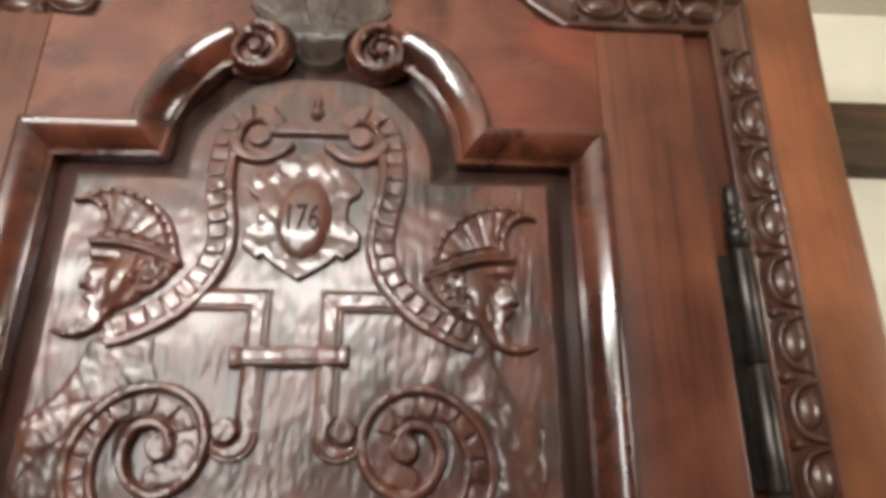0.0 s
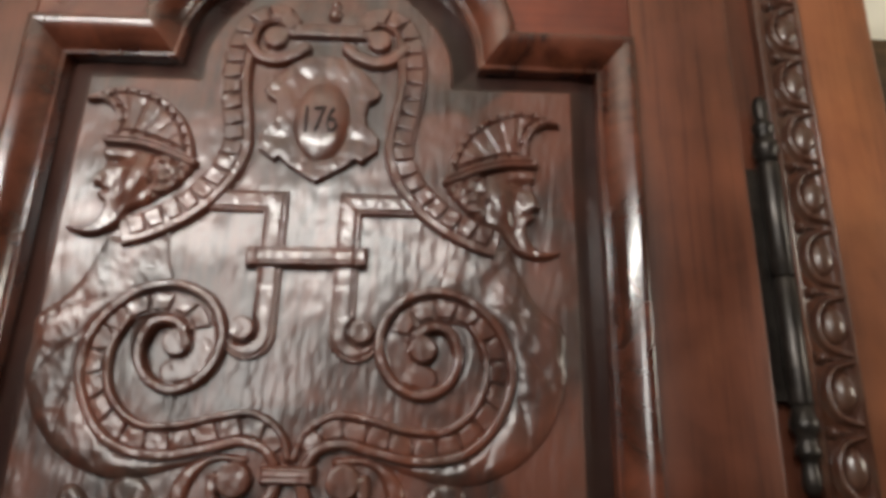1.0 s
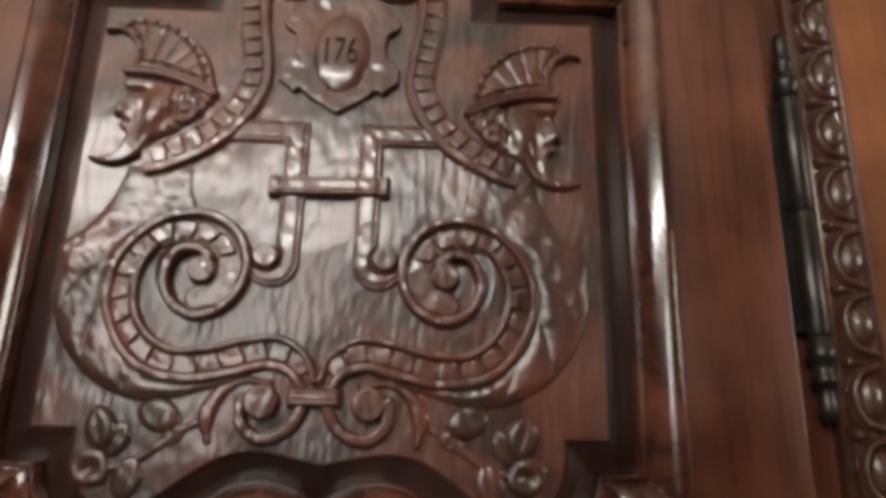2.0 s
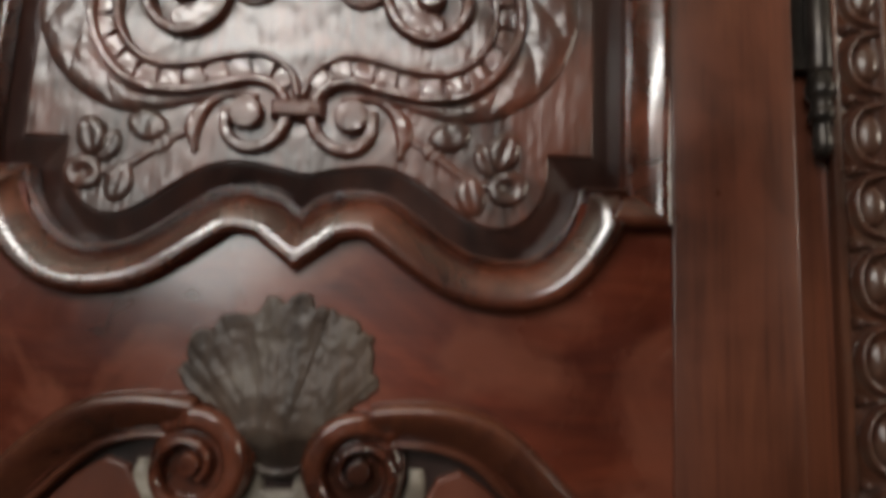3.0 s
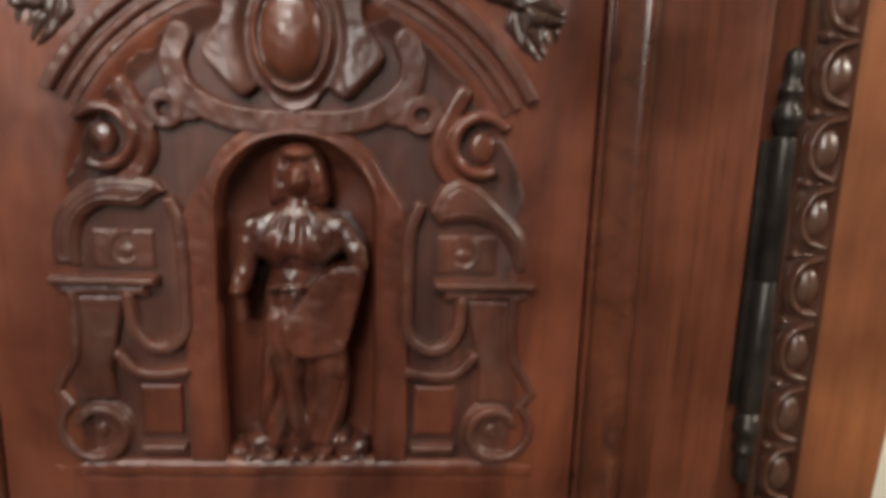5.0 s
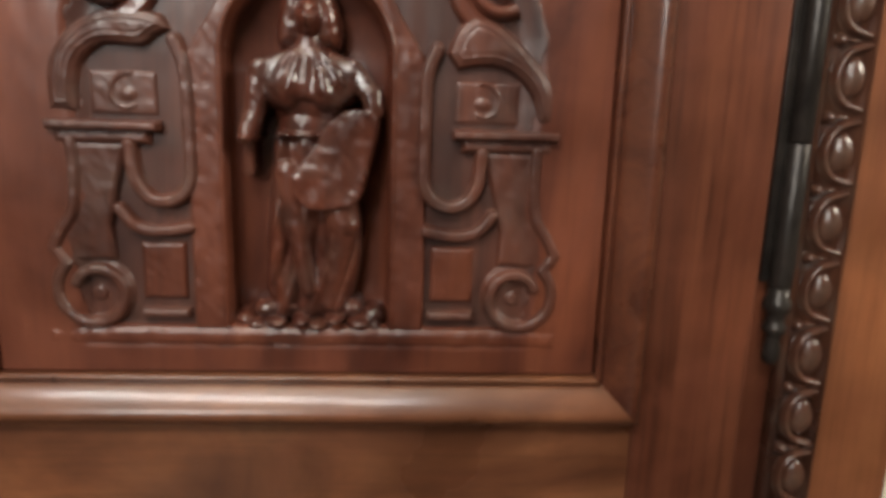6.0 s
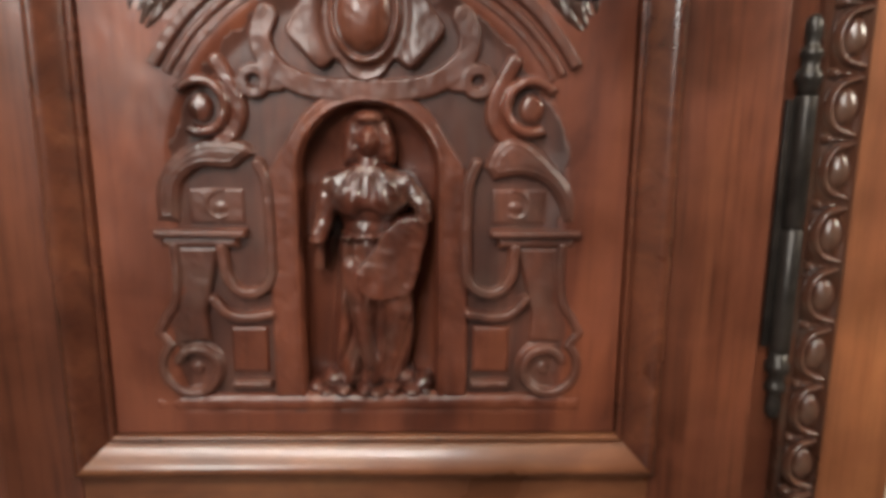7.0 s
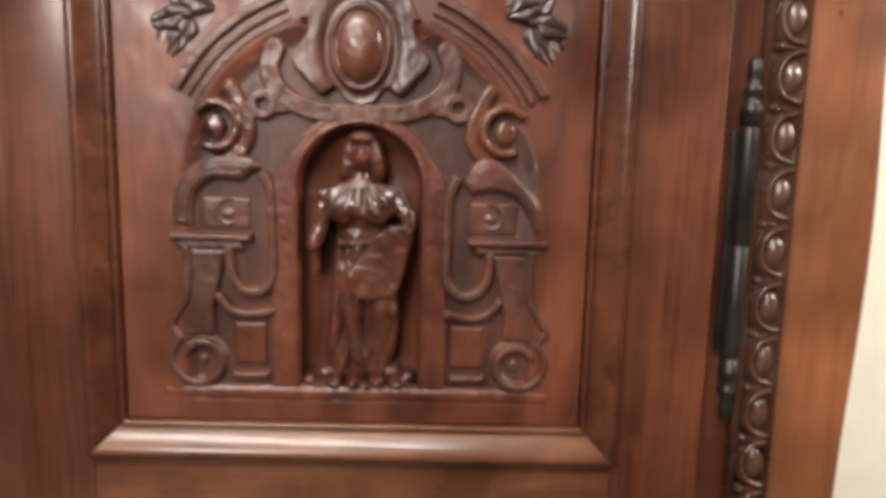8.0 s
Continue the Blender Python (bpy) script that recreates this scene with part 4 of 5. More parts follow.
def arch_mould(U, Z):
    r, a = np.hypot(U, Z - 0.9157), np.degrees(np.arctan2(Z - 0.9157, U))
    run = np.minimum(a - 29.5, 69.0 - a) * 0.003
    prof = union(rnd(0.0055 - np.abs(r - 0.1835), 0.0105, 0.0025), rnd(0.0045 - np.abs(r - 0.1720), 0.0085, 0.0035), rnd(0.0030 - np.abs(r - 0.1640), 0.0065, 0.0015), rnd(0.0135 - np.abs(r - 0.1755), 0.0035, 0.001))
    return np.where(run > 0, np.minimum(prof, run * 12), -0.01)


pair("arch_moulding", 0.056, 0.172, 0.995, 1.108, arch_mould, LOWCARVED, XL, GY, "broken segment of a stepped arch moulding")

CART_HALF = chain(spline([(0.0, 1.0905), (0.012, 1.0875), (0.024, 1.0915), (0.033, 1.1010), (0.0405, 1.0985), (0.043, 1.088), (0.050, 1.073), (0.0535, 1.0665)], 5),
                  spline([(0.046, 1.066), (0.047, 1.055), (0.0575, 1.040), (0.0590, 1.030), (0.049, 1.0175), (0.036, 1.0045), (0.0275, 1.007), (0.022, 1.0105), (0.012, 0.999), (0.0, 0.9945)], 5))
CART = chain(CART_HALF, flip(CART_HALF)[::-1][1:-1])


def cartouche(X, Z):
    U = X - XL
    sd = within(CART, U, Z)
    curl = 0.0020 * np.exp(-(((np.abs(U) - 0.0415) / 0.011) ** 2 + ((Z - 1.014) / 0.012) ** 2))
    h = rnd(sd, 0.0092, 0.0022)
    return np.where(sd > 0, h + curl * step(0, 0.004, sd) - 0.003 * np.exp(-((np.hypot(U / 0.030, (Z - 1.0445) / 0.042) - 1) / 0.16) ** 2), h)


carve("cartouche", XL - 0.064, XL + 0.064, 0.989, 1.106, cartouche, LOWCARVED, door, GY, label="scrolled cartouche over the niche")
carve("oval_boss", XL - 0.03, XL + 0.03, 1.003, 1.086, lambda X, Z: union(dome(XL, 1.0445, 0.0205, 0.0300, 0.0085, X, Z), rnd(0.0024 - np.abs(np.hypot((X - XL) / 0.0255, (Z - 1.0445) / 0.0360) - 0.95) * 0.028, 0.0045, 0.0024)), WALNUT, door, GY - 0.0085, label="smooth oval boss with a raised rim", sink=0.004)


def ear(U, Z):
    lip = ridge(spline([(0.0, 1.0915), (0.012, 1.0885), (0.024, 1.0925), (0.031, 1.0985)], 6), U, Z, 0.0020, 0.0125)
    return union(lip, ridge(spiral(0.0345, 1.0945, 0.0065, 0.0020, 200, -1.4, 40), U, Z, 0.0026, 0.0155))


pair("cartouche_ear", -0.002, 0.046, 1.082, 1.106, ear, RUBBED, XL, GY, "small curled ear with rubbed bright edges", res=0.0006)


SPRIGS = [(0.1400, 1.0790, 0.0140, 0.0095, 20, 0.0072), (0.1630, 1.0650, 0.0165, 0.0090, -18, 0.0072), (0.1570, 1.0450, 0.0130, 0.0075, -55, 0.0054), (0.1160, 1.0985, 0.0170, 0.0095, 14, 0.0014),
          (0.1270, 1.0920, 0.0115, 0.0090, 50, 0.0020), (0.1480, 1.0560, 0.0110, 0.0080, -75, 0.0061), (0.1570, 1.0840, 0.0110, 0.0070, 50, 0.0047), (0.1690, 1.0500, 0.0100, 0.0065, -70, 0.0043)]


def corner_flower(U, Z):
    leaf = [dome(0.1475, 1.0680, 0.0055, 0.0050, 0.0100, U, Z), dome(0.1365, 1.0850, 0.0045, 0.0040, 0.0072, U, Z)]
    for cx, cz, rx, rz, t, top in [(a, b, c * 1.18, d * 1.18, e, f) for a, b, c, d, e, f in SPRIGS]:
        c, s = math.cos(radians(t)), math.sin(radians(t))
        along, across = (U - cx) * c + (Z - cz) * s, -(U - cx) * s + (Z - cz) * c
        e = 1 - np.abs(along / rx) ** 1.7 - np.abs(across / rz) ** 1.6 + 0.10 * np.cos(along * 420 + 1)
        d = rnd(e * rz, top, rz * 0.7) + np.where(e > 0, 0.10 * np.abs(across), 0)
        leaf.append(np.where(d > 0.0005, d - 0.0014 * np.exp(-(across / 0.0014) ** 2), d))
    return union(*leaf)


pair("corner_leaves", 0.092, 0.184, 1.030, 1.118, corner_flower, LEAFWOOD, XL, GY - 0.0008, "dark cluster of lobed leaves in the spandrel", res=0.0007)


def small_scroll(U, Z):
    r = np.hypot(U - 0.1265, Z - 0.9765)
    a = np.degrees(np.arctan2(Z - 0.9765, U - 0.1265)) % 360
    ring = np.where((a > 35) & (a < 300), rnd(0.0050 - np.abs(r - 0.0194), 0.0108, 0.0042), -0.01)
    knob = rnd(1 - np.hypot((U - 0.1270) / 0.0098, (Z - 0.9750) / 0.0118), 0.0, 1) + np.where(np.hypot((U - 0.1270) / 0.0098, (Z - 0.9750) / 0.0118) < 1, 0.0062 * np.sqrt(np.clip(1 - np.hypot((U - 0.1270) / 0.0098, (Z - 0.9750) / 0.0118) ** 4, 0, 1)), 0)
    body = rnd(0.0068 - away(spline([(0.113, 1.010), (0.105, 0.996), (0.0985, 0.981), (0.0985, 0.966), (0.106, 0.954), (0.117, 0.946)], 6), U, Z)[0], 0.0068, 0.0040)
    return union(ring, knob, np.where(r < 0.0165, -0.01, body))


pair("small_scroll", 0.088, 0.152, 0.942, 1.018, small_scroll, RUBBED, XL, GY, "little rolled scroll beside the niche")


def strapwork(U, Z):
    band = rnd(0.0090 - away(spline([(-0.002, 0.9890), (0.024, 0.9890), (0.046, 0.9925), (0.064, 1.0010), (0.0760, 1.0140), (0.0790, 1.0290), (0.0740, 1.0430)], 6), U, Z)[0], 0.0056, 0.0022)
    arm = rnd(0.0088 - away(spline([(0.068, 0.9960), (0.085, 0.9945), (0.098, 0.9900)], 5), U, Z)[0], 0.0054, 0.0022)
    hole = np.hypot(U - 0.0855, Z - 0.9955)
    h = union(band, arm, rnd(0.0140 - hole, 0.0058, 0.0022))
    return np.where(hole < 0.0056, np.minimum(h, -0.0005 + 0.0060 * step(0.0036, 0.0056, hole)), h)


pair("strapwork", -0.001, 0.108, 0.974, 1.054, strapwork, LOWCARVED, XL, GY, "pierced strap band over the niche")


def niche_frame(X, Z):
    """A flat band round the niche, broad beside it and narrow over its head, with a bead along the opening."""
    U = X - XL
    sd = niche(U, Z)
    wide = 0.0125 + 0.0125 * step(0.955, 0.915, Z)
    flat = rnd(np.minimum(-sd, wide + sd), 0.0050, 0.0020)
    return np.where(Z > 0.7400, union(flat, rnd(0.0022 - np.abs(sd + 0.0024), 0.0064, 0.002)), -0.01)


carve("niche_frame", XL - 0.084, XL + 0.084, 0.737, 1.0, niche_frame, LOWFIELD, door, GY, label="round-headed frame of the niche")


HOOD = chain(spline([(0.1640, 0.8860), (0.1645, 0.9030), (0.1610, 0.9150), (0.1540, 0.9250), (0.1390, 0.9400), (0.1250, 0.9510), (0.1120, 0.9555), (0.1020, 0.9510), (0.0950, 0.9410), (0.0915, 0.9300)], 6), spline([(0.0990, 0.9200), (0.1110, 0.9225), (0.1245, 0.9225), (0.1380, 0.9165), (0.1475, 0.9050), (0.1525, 0.8900), (0.1530, 0.8860)], 6))
HOOD_LEFT = chain(spline([(0.1665, 0.8860), (0.1670, 0.9030), (0.1630, 0.9230), (0.1500, 0.9400), (0.1310, 0.9500), (0.1120, 0.9520), (0.0930, 0.9490), (0.0870, 0.9400)], 6), spline([(0.0960, 0.9350), (0.1060, 0.9285), (0.1290, 0.9285), (0.1425, 0.9190), (0.1465, 0.9050), (0.1470, 0.8860)], 6))


def hood_over(outline):
    def height(U, Z):
        sd = within(outline, U, Z)
        h = rnd(sd, 0.0085, 0.0075)
        line = np.exp(-((sd - 0.0042) / 0.0008) ** 2) + 0.7 * np.exp(-((sd - 0.0078) / 0.0008) ** 2)
        return np.where(sd > 0.0005, h - 0.0009 * line + 0.0003 * lumps(U, Z, 0.009, 0.009, 33), h)
    return height


carve("bracket_hood", XL + 0.086, XL + 0.170, 0.882, 0.965, lambda X, Z: hood_over(HOOD)(X - XL, Z), LOWCARVED, door, GY, label="swooping leafy hood over the bracket")
carve("bracket_hood", XL - 0.172, XL - 0.082, 0.882, 0.958, lambda X, Z: hood_over(HOOD_LEFT)(XL - X, Z), LOWCARVED, door, GY, label="arched leafy hood over the bracket")


def hood_panel(U, Z):
    flat = rnd(np.minimum(0.0215 - np.abs(U - 0.1195), 0.0140 - np.abs(Z - 0.8990)), 0.0015, 0.003)
    return union(flat, dome(0.1165, 0.8985, 0.0066, 0.0050, 0.0030, U, Z), rnd(0.0016 - away(spiral(0.1165, 0.8985, 0.0135, 0.0080, 100, -0.6, 30), U, Z)[0], 0.0032, 0.002))


pair("hood_panel", 0.096, 0.144, 0.884, 0.916, hood_panel, LOWCARVED, XL, GY, "small panel with a button under the hood")


def shelf(U, Z):
    slab = rnd(np.minimum(0.0365 - np.abs(U - 0.1325), 0.0036 - np.abs(Z - 0.8780)), 0.0115, 0.002)
    under = rnd(np.minimum(0.0310 - np.abs(U - 0.1340), 0.0050 - np.abs(Z - 0.8705)), 0.0070, 0.004)
    return union(slab, under)


pair("bracket_shelf", 0.092, 0.172, 0.862, 0.884, shelf, LOWCARVED, XL, GY, "thin ledge of the bracket")
U_PATH = spline([(0.0850, 0.9330), (0.0785, 0.9130), (0.0775, 0.8640), (0.0785, 0.8420), (0.0880, 0.8305), (0.1030, 0.8295), (0.1140, 0.8420), (0.1170, 0.8660)], 6)
pair("curved_strap", 0.070, 0.126, 0.820, 0.942, lambda U, Z: rnd(0.0050 - away(U_PATH, U, Z)[0], 0.0085, 0.0030), LOWCARVED, XL, GY, "bent strap beside the niche")
LOOP = spline([(0.0800, 0.8110), (0.0940, 0.8085), (0.1080, 0.8085), (0.1180, 0.8130), (0.1260, 0.8230)], 6)
pair("strap_loop", 0.072, 0.134, 0.800, 0.832, lambda U, Z: rnd(0.0046 - away(LOOP, U, Z)[0], 0.0080, 0.0028), LOWCARVED, XL, GY, "short curved strap beside the niche")
pair("small_ledge", 0.078, 0.120, 0.744, 0.758, lambda U, Z: rnd(np.minimum(0.0165 - np.abs(U - 0.0985), 0.0036 - np.abs(Z - 0.7505)), 0.0075, 0.002), LOWCARVED, XL, GY, "short ledge near the foot")
pair("side_block", 0.079, 0.121, 0.756, 0.806, lambda U, Z: rnd(np.minimum(0.0150 - np.abs(U - 0.0990), 0.0200 - np.abs(Z - 0.7800)), 0.0030, 0.003), LOWFIELD, XL, GY)


def foot_volute(U, Z):
    path = chain(spline([(0.1545, 0.868), (0.1535, 0.846), (0.1560, 0.822), (0.1640, 0.8085), (0.1705, 0.7960)], 6), spiral(0.1450, 0.7650, 0.0265, 0.0140, 48, -1.05, 60))
    body = rnd(within([(0.118, 0.868), (0.1545, 0.868), (0.1545, 0.842), (0.160, 0.814), (0.168, 0.797), (0.160, 0.785), (0.130, 0.787), (0.131, 0.811), (0.126, 0.834)], U, Z), 0.0050, 0.005)
    inside = rnd(0.0255 - np.hypot(U - 0.145, Z - 0.7645), 0.0020, 0.002)
    return union(rnd(0.0046 - away(path, U, Z)[0], 0.0085, 0.0030), disc(0.1430, 0.7635, 0.0050, 0.0040, U, Z), body, inside)


pair("foot_volute", 0.110, 0.180, 0.732, 0.874, foot_volute, LOWCARVED, XL, GY, "rolled volute at the foot of the bracket")
carve("base_ledge", -0.182, 0.186, 0.720, 0.744, lambda X, Z: rnd(np.minimum(0.1800 - np.abs(X - 0.002), 0.0085 - np.abs(Z - 0.7330)), 0.0060, 0.0075), LOWFIELD, door, GY, label="ledge under the niche")


# the standing figure in the niche: one plain piece
def figure(X, Z):
    U = X - XL
    s = []
    def limb(a, b, ra, rb, ha, hb):
        d, run, _ = away([a, b], U, Z)
        t = run / max(math.dist(a, b), 1e-6)
        r, top = ra + (rb - ra) * t, ha + (hb - ha) * t
        s.append(np.where(d < r, top - r * 0.6 + r * 0.6 * np.sqrt(np.maximum(0, 1 - (d / r) ** 2)), -0.01))
    hair_half = [(0.0, 0.9750), (0.0095, 0.9730), (0.0165, 0.9660), (0.0205, 0.9530), (0.0220, 0.9400), (0.0190, 0.9300), (0.0100, 0.9310)]
    hair = rnd(within(spline(chain(hair_half, flip(hair_half)[::-1][:-1]), 4, True), U, Z), 0.0128, 0.0090)
    s.append(np.where(hair > 0.003, hair + 0.0005 * lumps(U, Z, 0.005, 0.004, 71), hair))
    face = dome(0.0005, 0.9500, 0.0108, 0.0160, 0.0250, U, Z)
    brow = 0.0020 * np.exp(-(((np.abs(U - 0.0005) - 0.0045) / 0.0030) ** 2 + ((Z - 0.9540) / 0.0020) ** 2)) + 0.0012 * np.exp(-(((U - 0.0005) / 0.0036) ** 2 + ((Z - 0.9430) / 0.0010) ** 2))
    s.append(np.where(face > 0.004, face - brow + 0.0022 * np.exp(-(((U - 0.0005) / 0.0018) ** 2 + ((Z - 0.9495) / 0.0040) ** 2)), face))
    cap = dome(0.0005, 0.9680, 0.0138, 0.0068, 0.0225, U, Z)
    s.append(np.where(cap > 0.004, cap - 0.0006 * np.abs(np.sin(U * 500)), cap))
    limb((0.0, 0.936), (0.0, 0.922), 0.0070, 0.0160, 0.0165, 0.0195)
    limb((-0.004, 0.921), (-0.0285, 0.912), 0.0125, 0.0110, 0.0205, 0.0215)
    limb((0.004, 0.921), (0.0285, 0.913), 0.0125, 0.0110, 0.0205, 0.0215)
    s.append(dome(0.0, 0.900, 0.0260, 0.0300, 0.0205, U, Z))
    cape_half = [(0.0, 0.9320), (0.0110, 0.9335), (0.0280, 0.9210), (0.0370, 0.9080), (0.0340, 0.8985), (0.0220, 0.8900), (0.0105, 0.8870), (0.0, 0.8925)]
    cape = rnd(within(spline(chain(cape_half, flip(cape_half)[::-1][1:-1]), 4, True), U, Z), 0.0205, 0.0085)
    ray = np.arctan2(U, 0.945 - Z)
    chest = 0.0062 * (np.exp(-(((U - 0.0115) / 0.0100) ** 2 + ((Z - 0.9060) / 0.0120) ** 2)) + np.exp(-(((U + 0.0105) / 0.0100) ** 2 + ((Z - 0.9060) / 0.0120) ** 2)))
    s.append(np.where(cape > 0.003, cape + chest + 0.0006 * np.sin(ray * 22 + 1.2) + 0.0004 * lumps(U, Z, 0.004, 0.006, 72), cape))
    limb((-0.0295, 0.916), (-0.0345, 0.890), 0.0085, 0.0070, 0.0215, 0.0220)
    limb((-0.0345, 0.890), (-0.0395, 0.874), 0.0070, 0.0055, 0.0220, 0.0245)
    s.append(dome(-0.0405, 0.8725, 0.0085, 0.0045, 0.0260, U, Z, 8))
    limb((-0.0395, 0.868), (-0.0405, 0.850), 0.0036, 0.0044, 0.0150, 0.0105)
    limb((0.0295, 0.917), (0.0420, 0.902), 0.0085, 0.0070, 0.0205, 0.0235)
    limb((0.0420, 0.902), (0.0440, 0.892), 0.0070, 0.0060, 0.0245, 0.0255)
    s.append(dome(-0.001, 0.8800, 0.0210, 0.0200, 0.0205, U, Z))
    skirt = rnd(within(spline([(-0.0205, 0.878), (-0.0265, 0.845), (-0.0315, 0.800), (-0.0290, 0.752), (-0.012, 0.744), (0.012, 0.746), (0.0280, 0.755), (0.0360, 0.800), (0.030, 0.845), (0.018, 0.878)], 6, True), U, Z), 0.0180, 0.014)
    folds = 0.0026 * np.sin((U + 0.16 * (0.88 - Z)) * 330 + 1.5 * np.sin(Z * 45)) + 0.0010 * lumps(U + 0.16 * (0.88 - Z), Z, 0.004, 0.020, 73)
    s.append(np.where(skirt > 0.004, skirt + folds, skirt))
    belt = rnd(np.minimum(0.021 - np.abs(U + 0.001), 0.0040 - np.abs(Z - 0.8755)), 0.0230, 0.004)
    s.append(np.where(belt > 0, belt + 0.0016 * np.sin(U * 640), belt))
    limb((-0.0140, 0.850), (0.0000, 0.770), 0.0090, 0.0060, 0.0220, 0.0225)
    limb((0.0180, 0.845), (0.0240, 0.816), 0.0120, 0.0105, 0.0225, 0.0255)
    limb((0.0240, 0.816), (0.0145, 0.760), 0.0095, 0.0060, 0.0245, 0.0200)
    board = spline([(0.0020, 0.8640), (0.0130, 0.8820), (0.0270, 0.8925), (0.0430, 0.8920), (0.0480, 0.8830), (0.0430, 0.8600), (0.0355, 0.8330), (0.0240, 0.8270), (0.0040, 0.8250), (-0.0080, 0.8340), (-0.0095, 0.8500)], 6, True)
    s.append(rnd(within(board, U, Z), 0.0285, 0.0022))
    for cx, cz, rx, rz, top in ((-0.006, 0.7465, 0.0080, 0.0050, 0.0260), (0.017, 0.7475, 0.0085, 0.0050, 0.0260), (-0.024, 0.7435, 0.0105, 0.0062, 0.0200), (0.034, 0.7435, 0.0105, 0.0060, 0.0200), (-0.038, 0.7415, 0.0090, 0.0050, 0.0170), (0.005, 0.7420, 0.0110, 0.0055, 0.0215), (0.046, 0.7410, 0.006, 0.0045, 0.0160), (-0.047, 0.7430, 0.009, 0.0075, 0.0130), (0.044, 0.7470, 0.010, 0.0085, 0.0125), (-0.030, 0.7520, 0.012, 0.0080, 0.0140), (0.027, 0.7530, 0.010, 0.0080, 0.0140), (-0.014, 0.7560, 0.010, 0.0060, 0.0180)):
        s.append(dome(cx, cz, rx, rz, top, U, Z))
    relief = union(*s)
    return np.where(relief > 0, relief + 0.0105, relief * 3)


carve("carved_figure", XL - 0.054, XL + 0.054, 0.734, 0.980, figure, RUBBED, door, 0.0330, 0.0006, "small robed wooden figure leaning on a shield", sink=0.002, uneven=0.0006)

# shrinkage cracks across the bead of the lower moulding
for cx in (-0.172, 0.060):
    part("crack", box(cx - 0.0005, cx + 0.0005, -0.0004, 0.0030, 0.7008, 0.7058), INK, door, smooth=False)

# ---- hinges, carved egg moulding, top ----
def hinge(z0, barrel, plate):
    """A long iron hinge with turned ends; z0 is its top, then the length of its barrel and the width of its plate."""
    hx, hy = 0.3595, 0.0380
    z1 = z0 - 0.0640
    z2, z3 = z1 - barrel / 2, z1 - barrel
    knuckle = part("hinge", lathe([(0.0084, z1), (0.0088, z1 - 0.0015), (0.0088, z2 + 0.0012), (0.0083, z2 + 0.0005)], hx, hy), IRON, wardrobe, "long black iron barrel hinge with turned ends")
    part("lower_knuckle", lathe([(0.0083, z2 - 0.0005), (0.0088, z2 - 0.0012), (0.0088, z3 + 0.0015), (0.0084, z3)], hx, hy), IRON, knuckle)
    turned = [(0.0080, 0.0636), (0.0084, 0.0560), (0.0102, 0.0530), (0.0106, 0.0490), (0.0098, 0.0450), (0.0068, 0.0420), (0.0072, 0.0350), (0.0090, 0.0320), (0.0087, 0.0280), (0.0062, 0.0260), (0.0052, 0.0220), (0.0063, 0.0160), (0.0067, 0.0090), (0.0058, 0.0040), (0.0034, 0.0010), (0.0008, 0.0)]
    part("finial", lathe([(r, z0 - d) for r, d in turned], hx, hy), IRON, knuckle)
    part("finial", lathe([(r, z3 - 0.0640 + d) for r, d in turned[::-1]], hx, hy), IRON, knuckle)
    part("leaf", box(hx - plate, hx - 0.0060, hy + 0.0030, hy + 0.0075, z3 + 0.003, z1 - 0.003, 0.0006), IRON, knuckle)


hinge(1.713, 0.196, 0.026)
hinge(1.051, 0.219, 0.014)

EGG_X, PITCH, EGG_Z = 0.3925, 0.0537, 1.7845
strip_profile = [(o, y + FRAME_Y) for o, y in [(-0.0230, 0.006), (-0.0230, -0.0040), (-0.0222, -0.0052), (-0.0178, -0.0056), (-0.0160, -0.0048), (-0.0150, -0.0005), (-0.004, -0.0020), (0.008, -0.0040), (0.0130, -0.0050), (0.0136, -0.0082), (0.0148, -0.0092), (0.0160, -0.0086), (0.0164, 0.006)]]
CORNER_Z = 1.9080
strip = part("egg_moulding", sweep([(EGG_X, 0.12), (EGG_X, CORNER_Z), (0.232, CORNER_Z), (0.212, 1.924), (0.186, 1.948), (0.160, 1.965), (0.110, 1.985), (-0.005, 1.992), (-0.115, 1.985), (-0.165, 1.965), (-0.190, 1.936), (-0.208, 1.912), (-0.228, CORNER_Z - 0.014), (-0.32, CORNER_Z - 0.026)], strip_profile, side=1), EGGWOOD, wardrobe, "dark egg-and-dart moulding round the door opening")


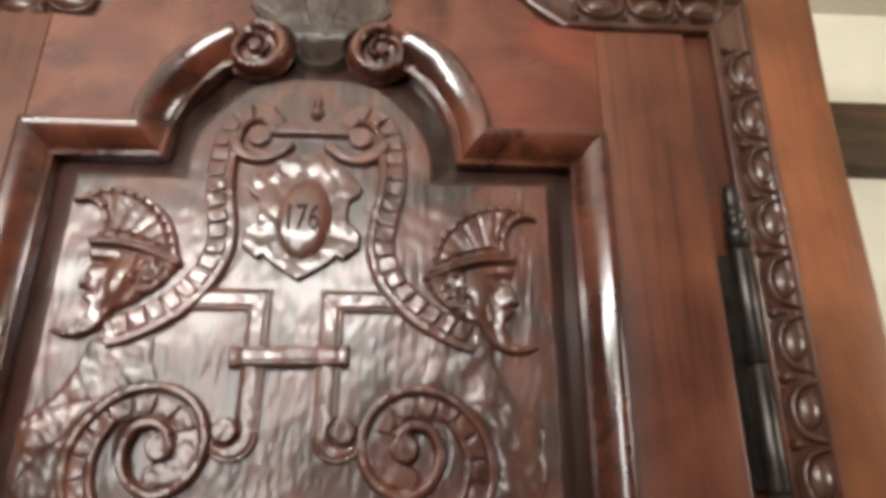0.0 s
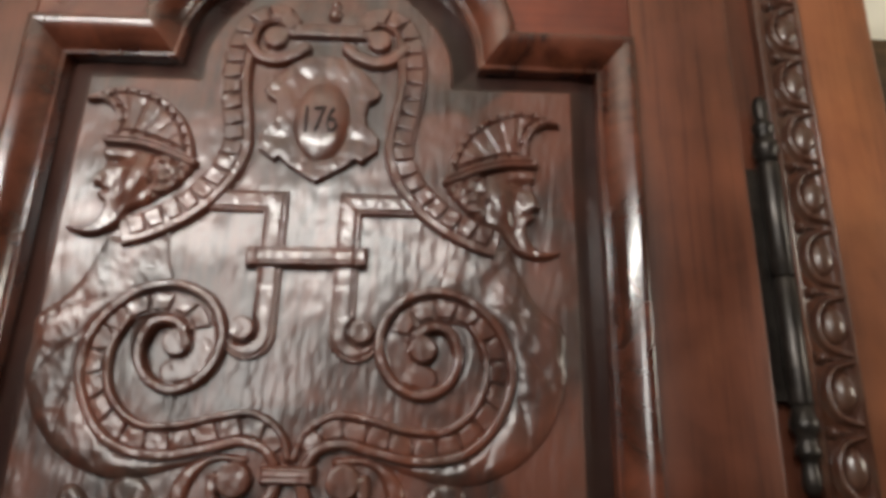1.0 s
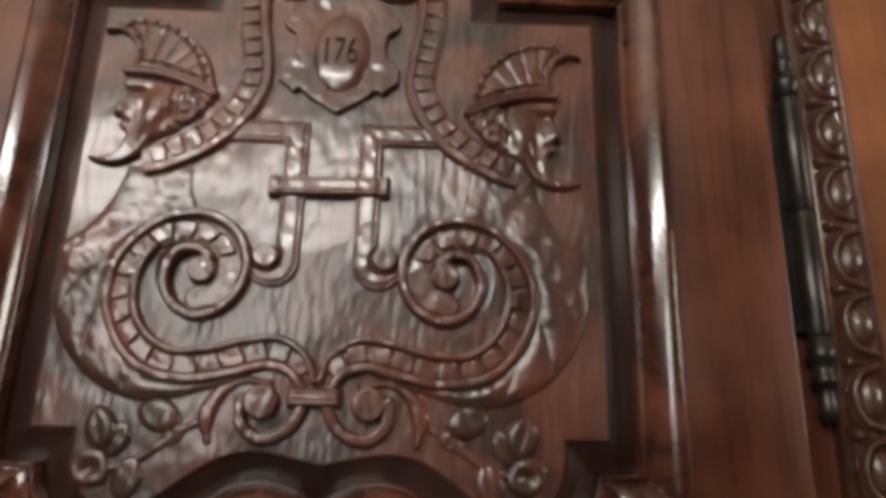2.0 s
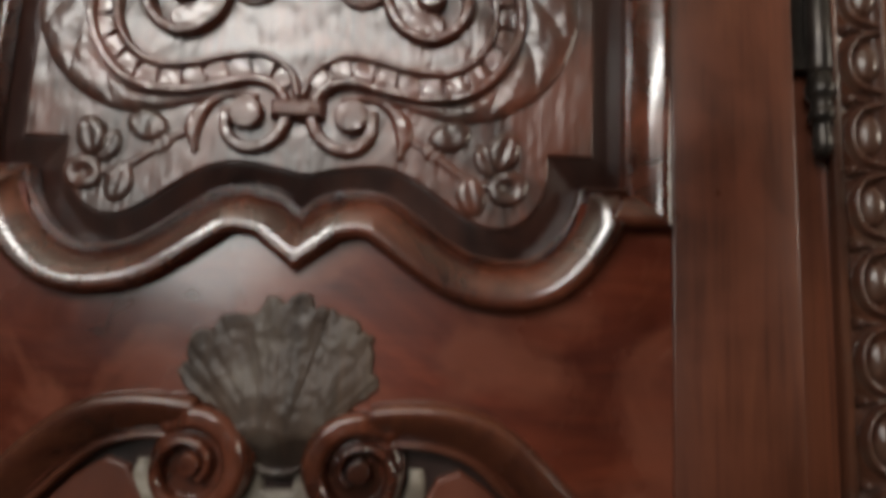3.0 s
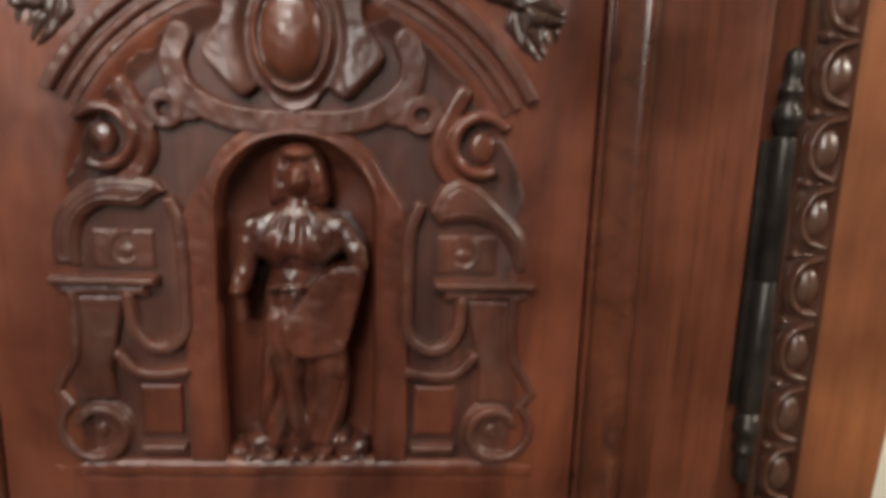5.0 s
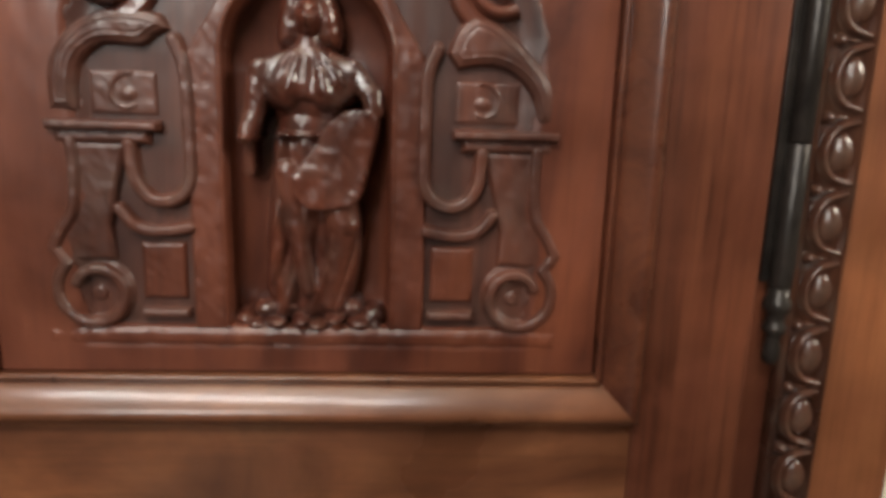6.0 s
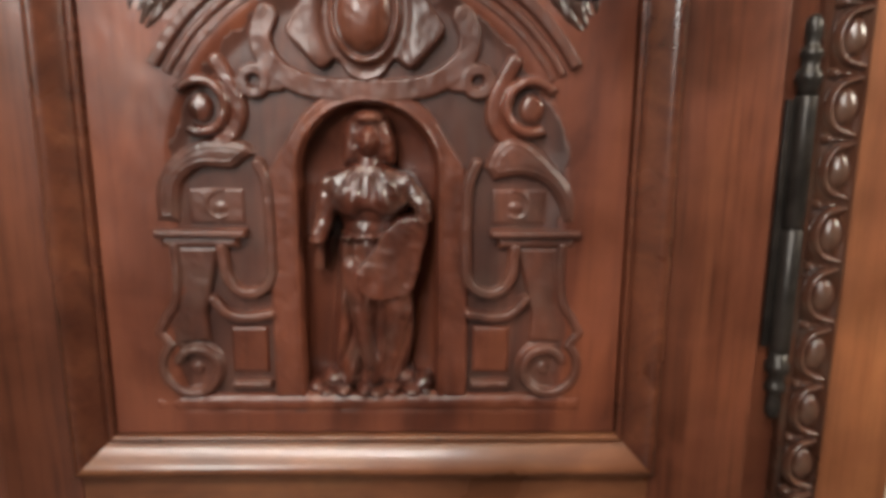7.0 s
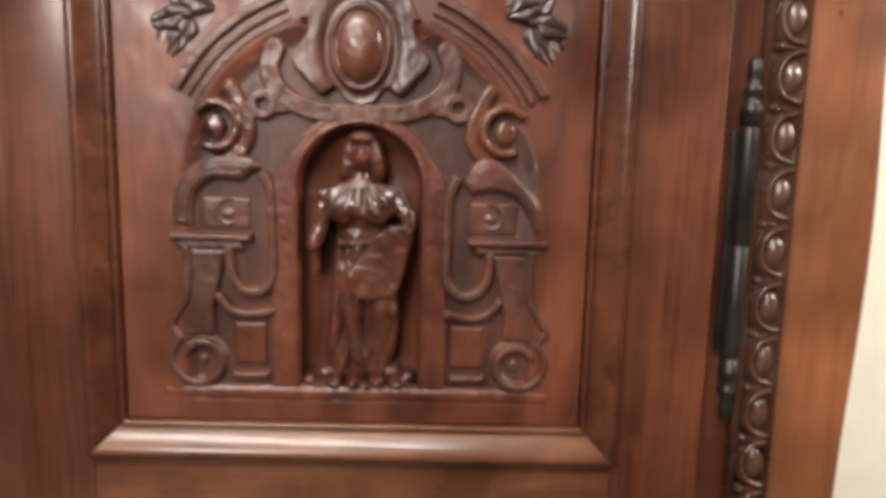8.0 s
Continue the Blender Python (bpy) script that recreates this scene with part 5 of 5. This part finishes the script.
def egg_height(X, Z):
    cup = chain([(0.0135, 0.0212), (0.0075, 0.0200)], arc(0.0050, 0.0, 0.0150, 105, 255, 26, 0.0190), [(0.0075, -0.0200), (0.0135, -0.0212)])
    d, run, _ = away(cup, X, Z)
    egg = dome(0.0042, 0.0, 0.0096, 0.0140, 0.0070, X, Z)
    dart = union(dome(-0.0100, 0.0238, 0.0042, 0.0040, 0.0070, X, Z), dome(-0.0015, 0.0238, 0.0085, 0.0015, 0.0040, X, Z))
    h = union(rnd(0.0026 - d, 0.0066, 0.0024), egg, dart)
    return np.where(X > 0.0132, -0.01, h)


unit = carve("carved_egg", -0.0150, 0.0135, -0.0240, 0.0280, egg_height, EGGWOOD, strip, 0.0, 0.0008, uneven=0.0004)
unit.location = (EGG_X, FRAME_Y - 0.0022, EGG_Z - 30 * PITCH)
unit.scale = (1.0, 1.0, 1.09)
rnd_eggs = random.Random(4)


def egg_copy(x, z, turn):
    ob = new("carved_egg", unit.data)
    ob.parent = strip
    ob.matrix_local = pose(x, FRAME_Y - 0.0022, z, 0, turn, 0) @ Matrix.Diagonal((rnd_eggs.uniform(0.95, 1.02), rnd_eggs.uniform(0.9, 1.15), 1.09, 1))
    return ob


for k in range(0, 30):
    egg_copy(EGG_X + rnd_eggs.uniform(-0.0006, 0.0006), EGG_Z + (1 - k) * PITCH + rnd_eggs.uniform(-0.0012, 0.0012), rnd_eggs.uniform(-2, 2))
for k in range(3):
    egg_copy(0.362 - k * 0.0500, CORNER_Z, -90 + rnd_eggs.uniform(-2, 2))
for k in range(2):
    egg_copy(-0.250 - k * 0.0485, CORNER_Z - 0.018 - 0.006 * k, -90)

part("frieze_board", box(-0.95, 0.3226, FRAME_Y + 0.006, 0.085, 1.70, 2.02), WALNUT_X, wardrobe, "board above the doors", smooth=False)
part("cornice", box(-1.13, 0.53, -0.01, 0.52, 2.0205, 2.12, 0.02), POST_WOOD, wardrobe, "projecting cornice of the wardrobe")

carve("wood_knot", 0.432, 0.446, 1.086, 1.100, lambda X, Z: dome(0.4388, 1.0925, 0.0026, 0.0034, 0.0003, X, Z), WALNUT, wardrobe, FRAME_Y, 0.0006, uneven=0.0, sink=0.0003)

# ---- wall beside the wardrobe ----
tagged(part("wooden_rail", box(0.62, 2.79, WALL_Y - 0.045, WALL_Y - 0.0005, 2.005, 2.139, 0.006), BEAMWOOD), "dark brown wooden rail on the cream wall", "rail", kind="structure")
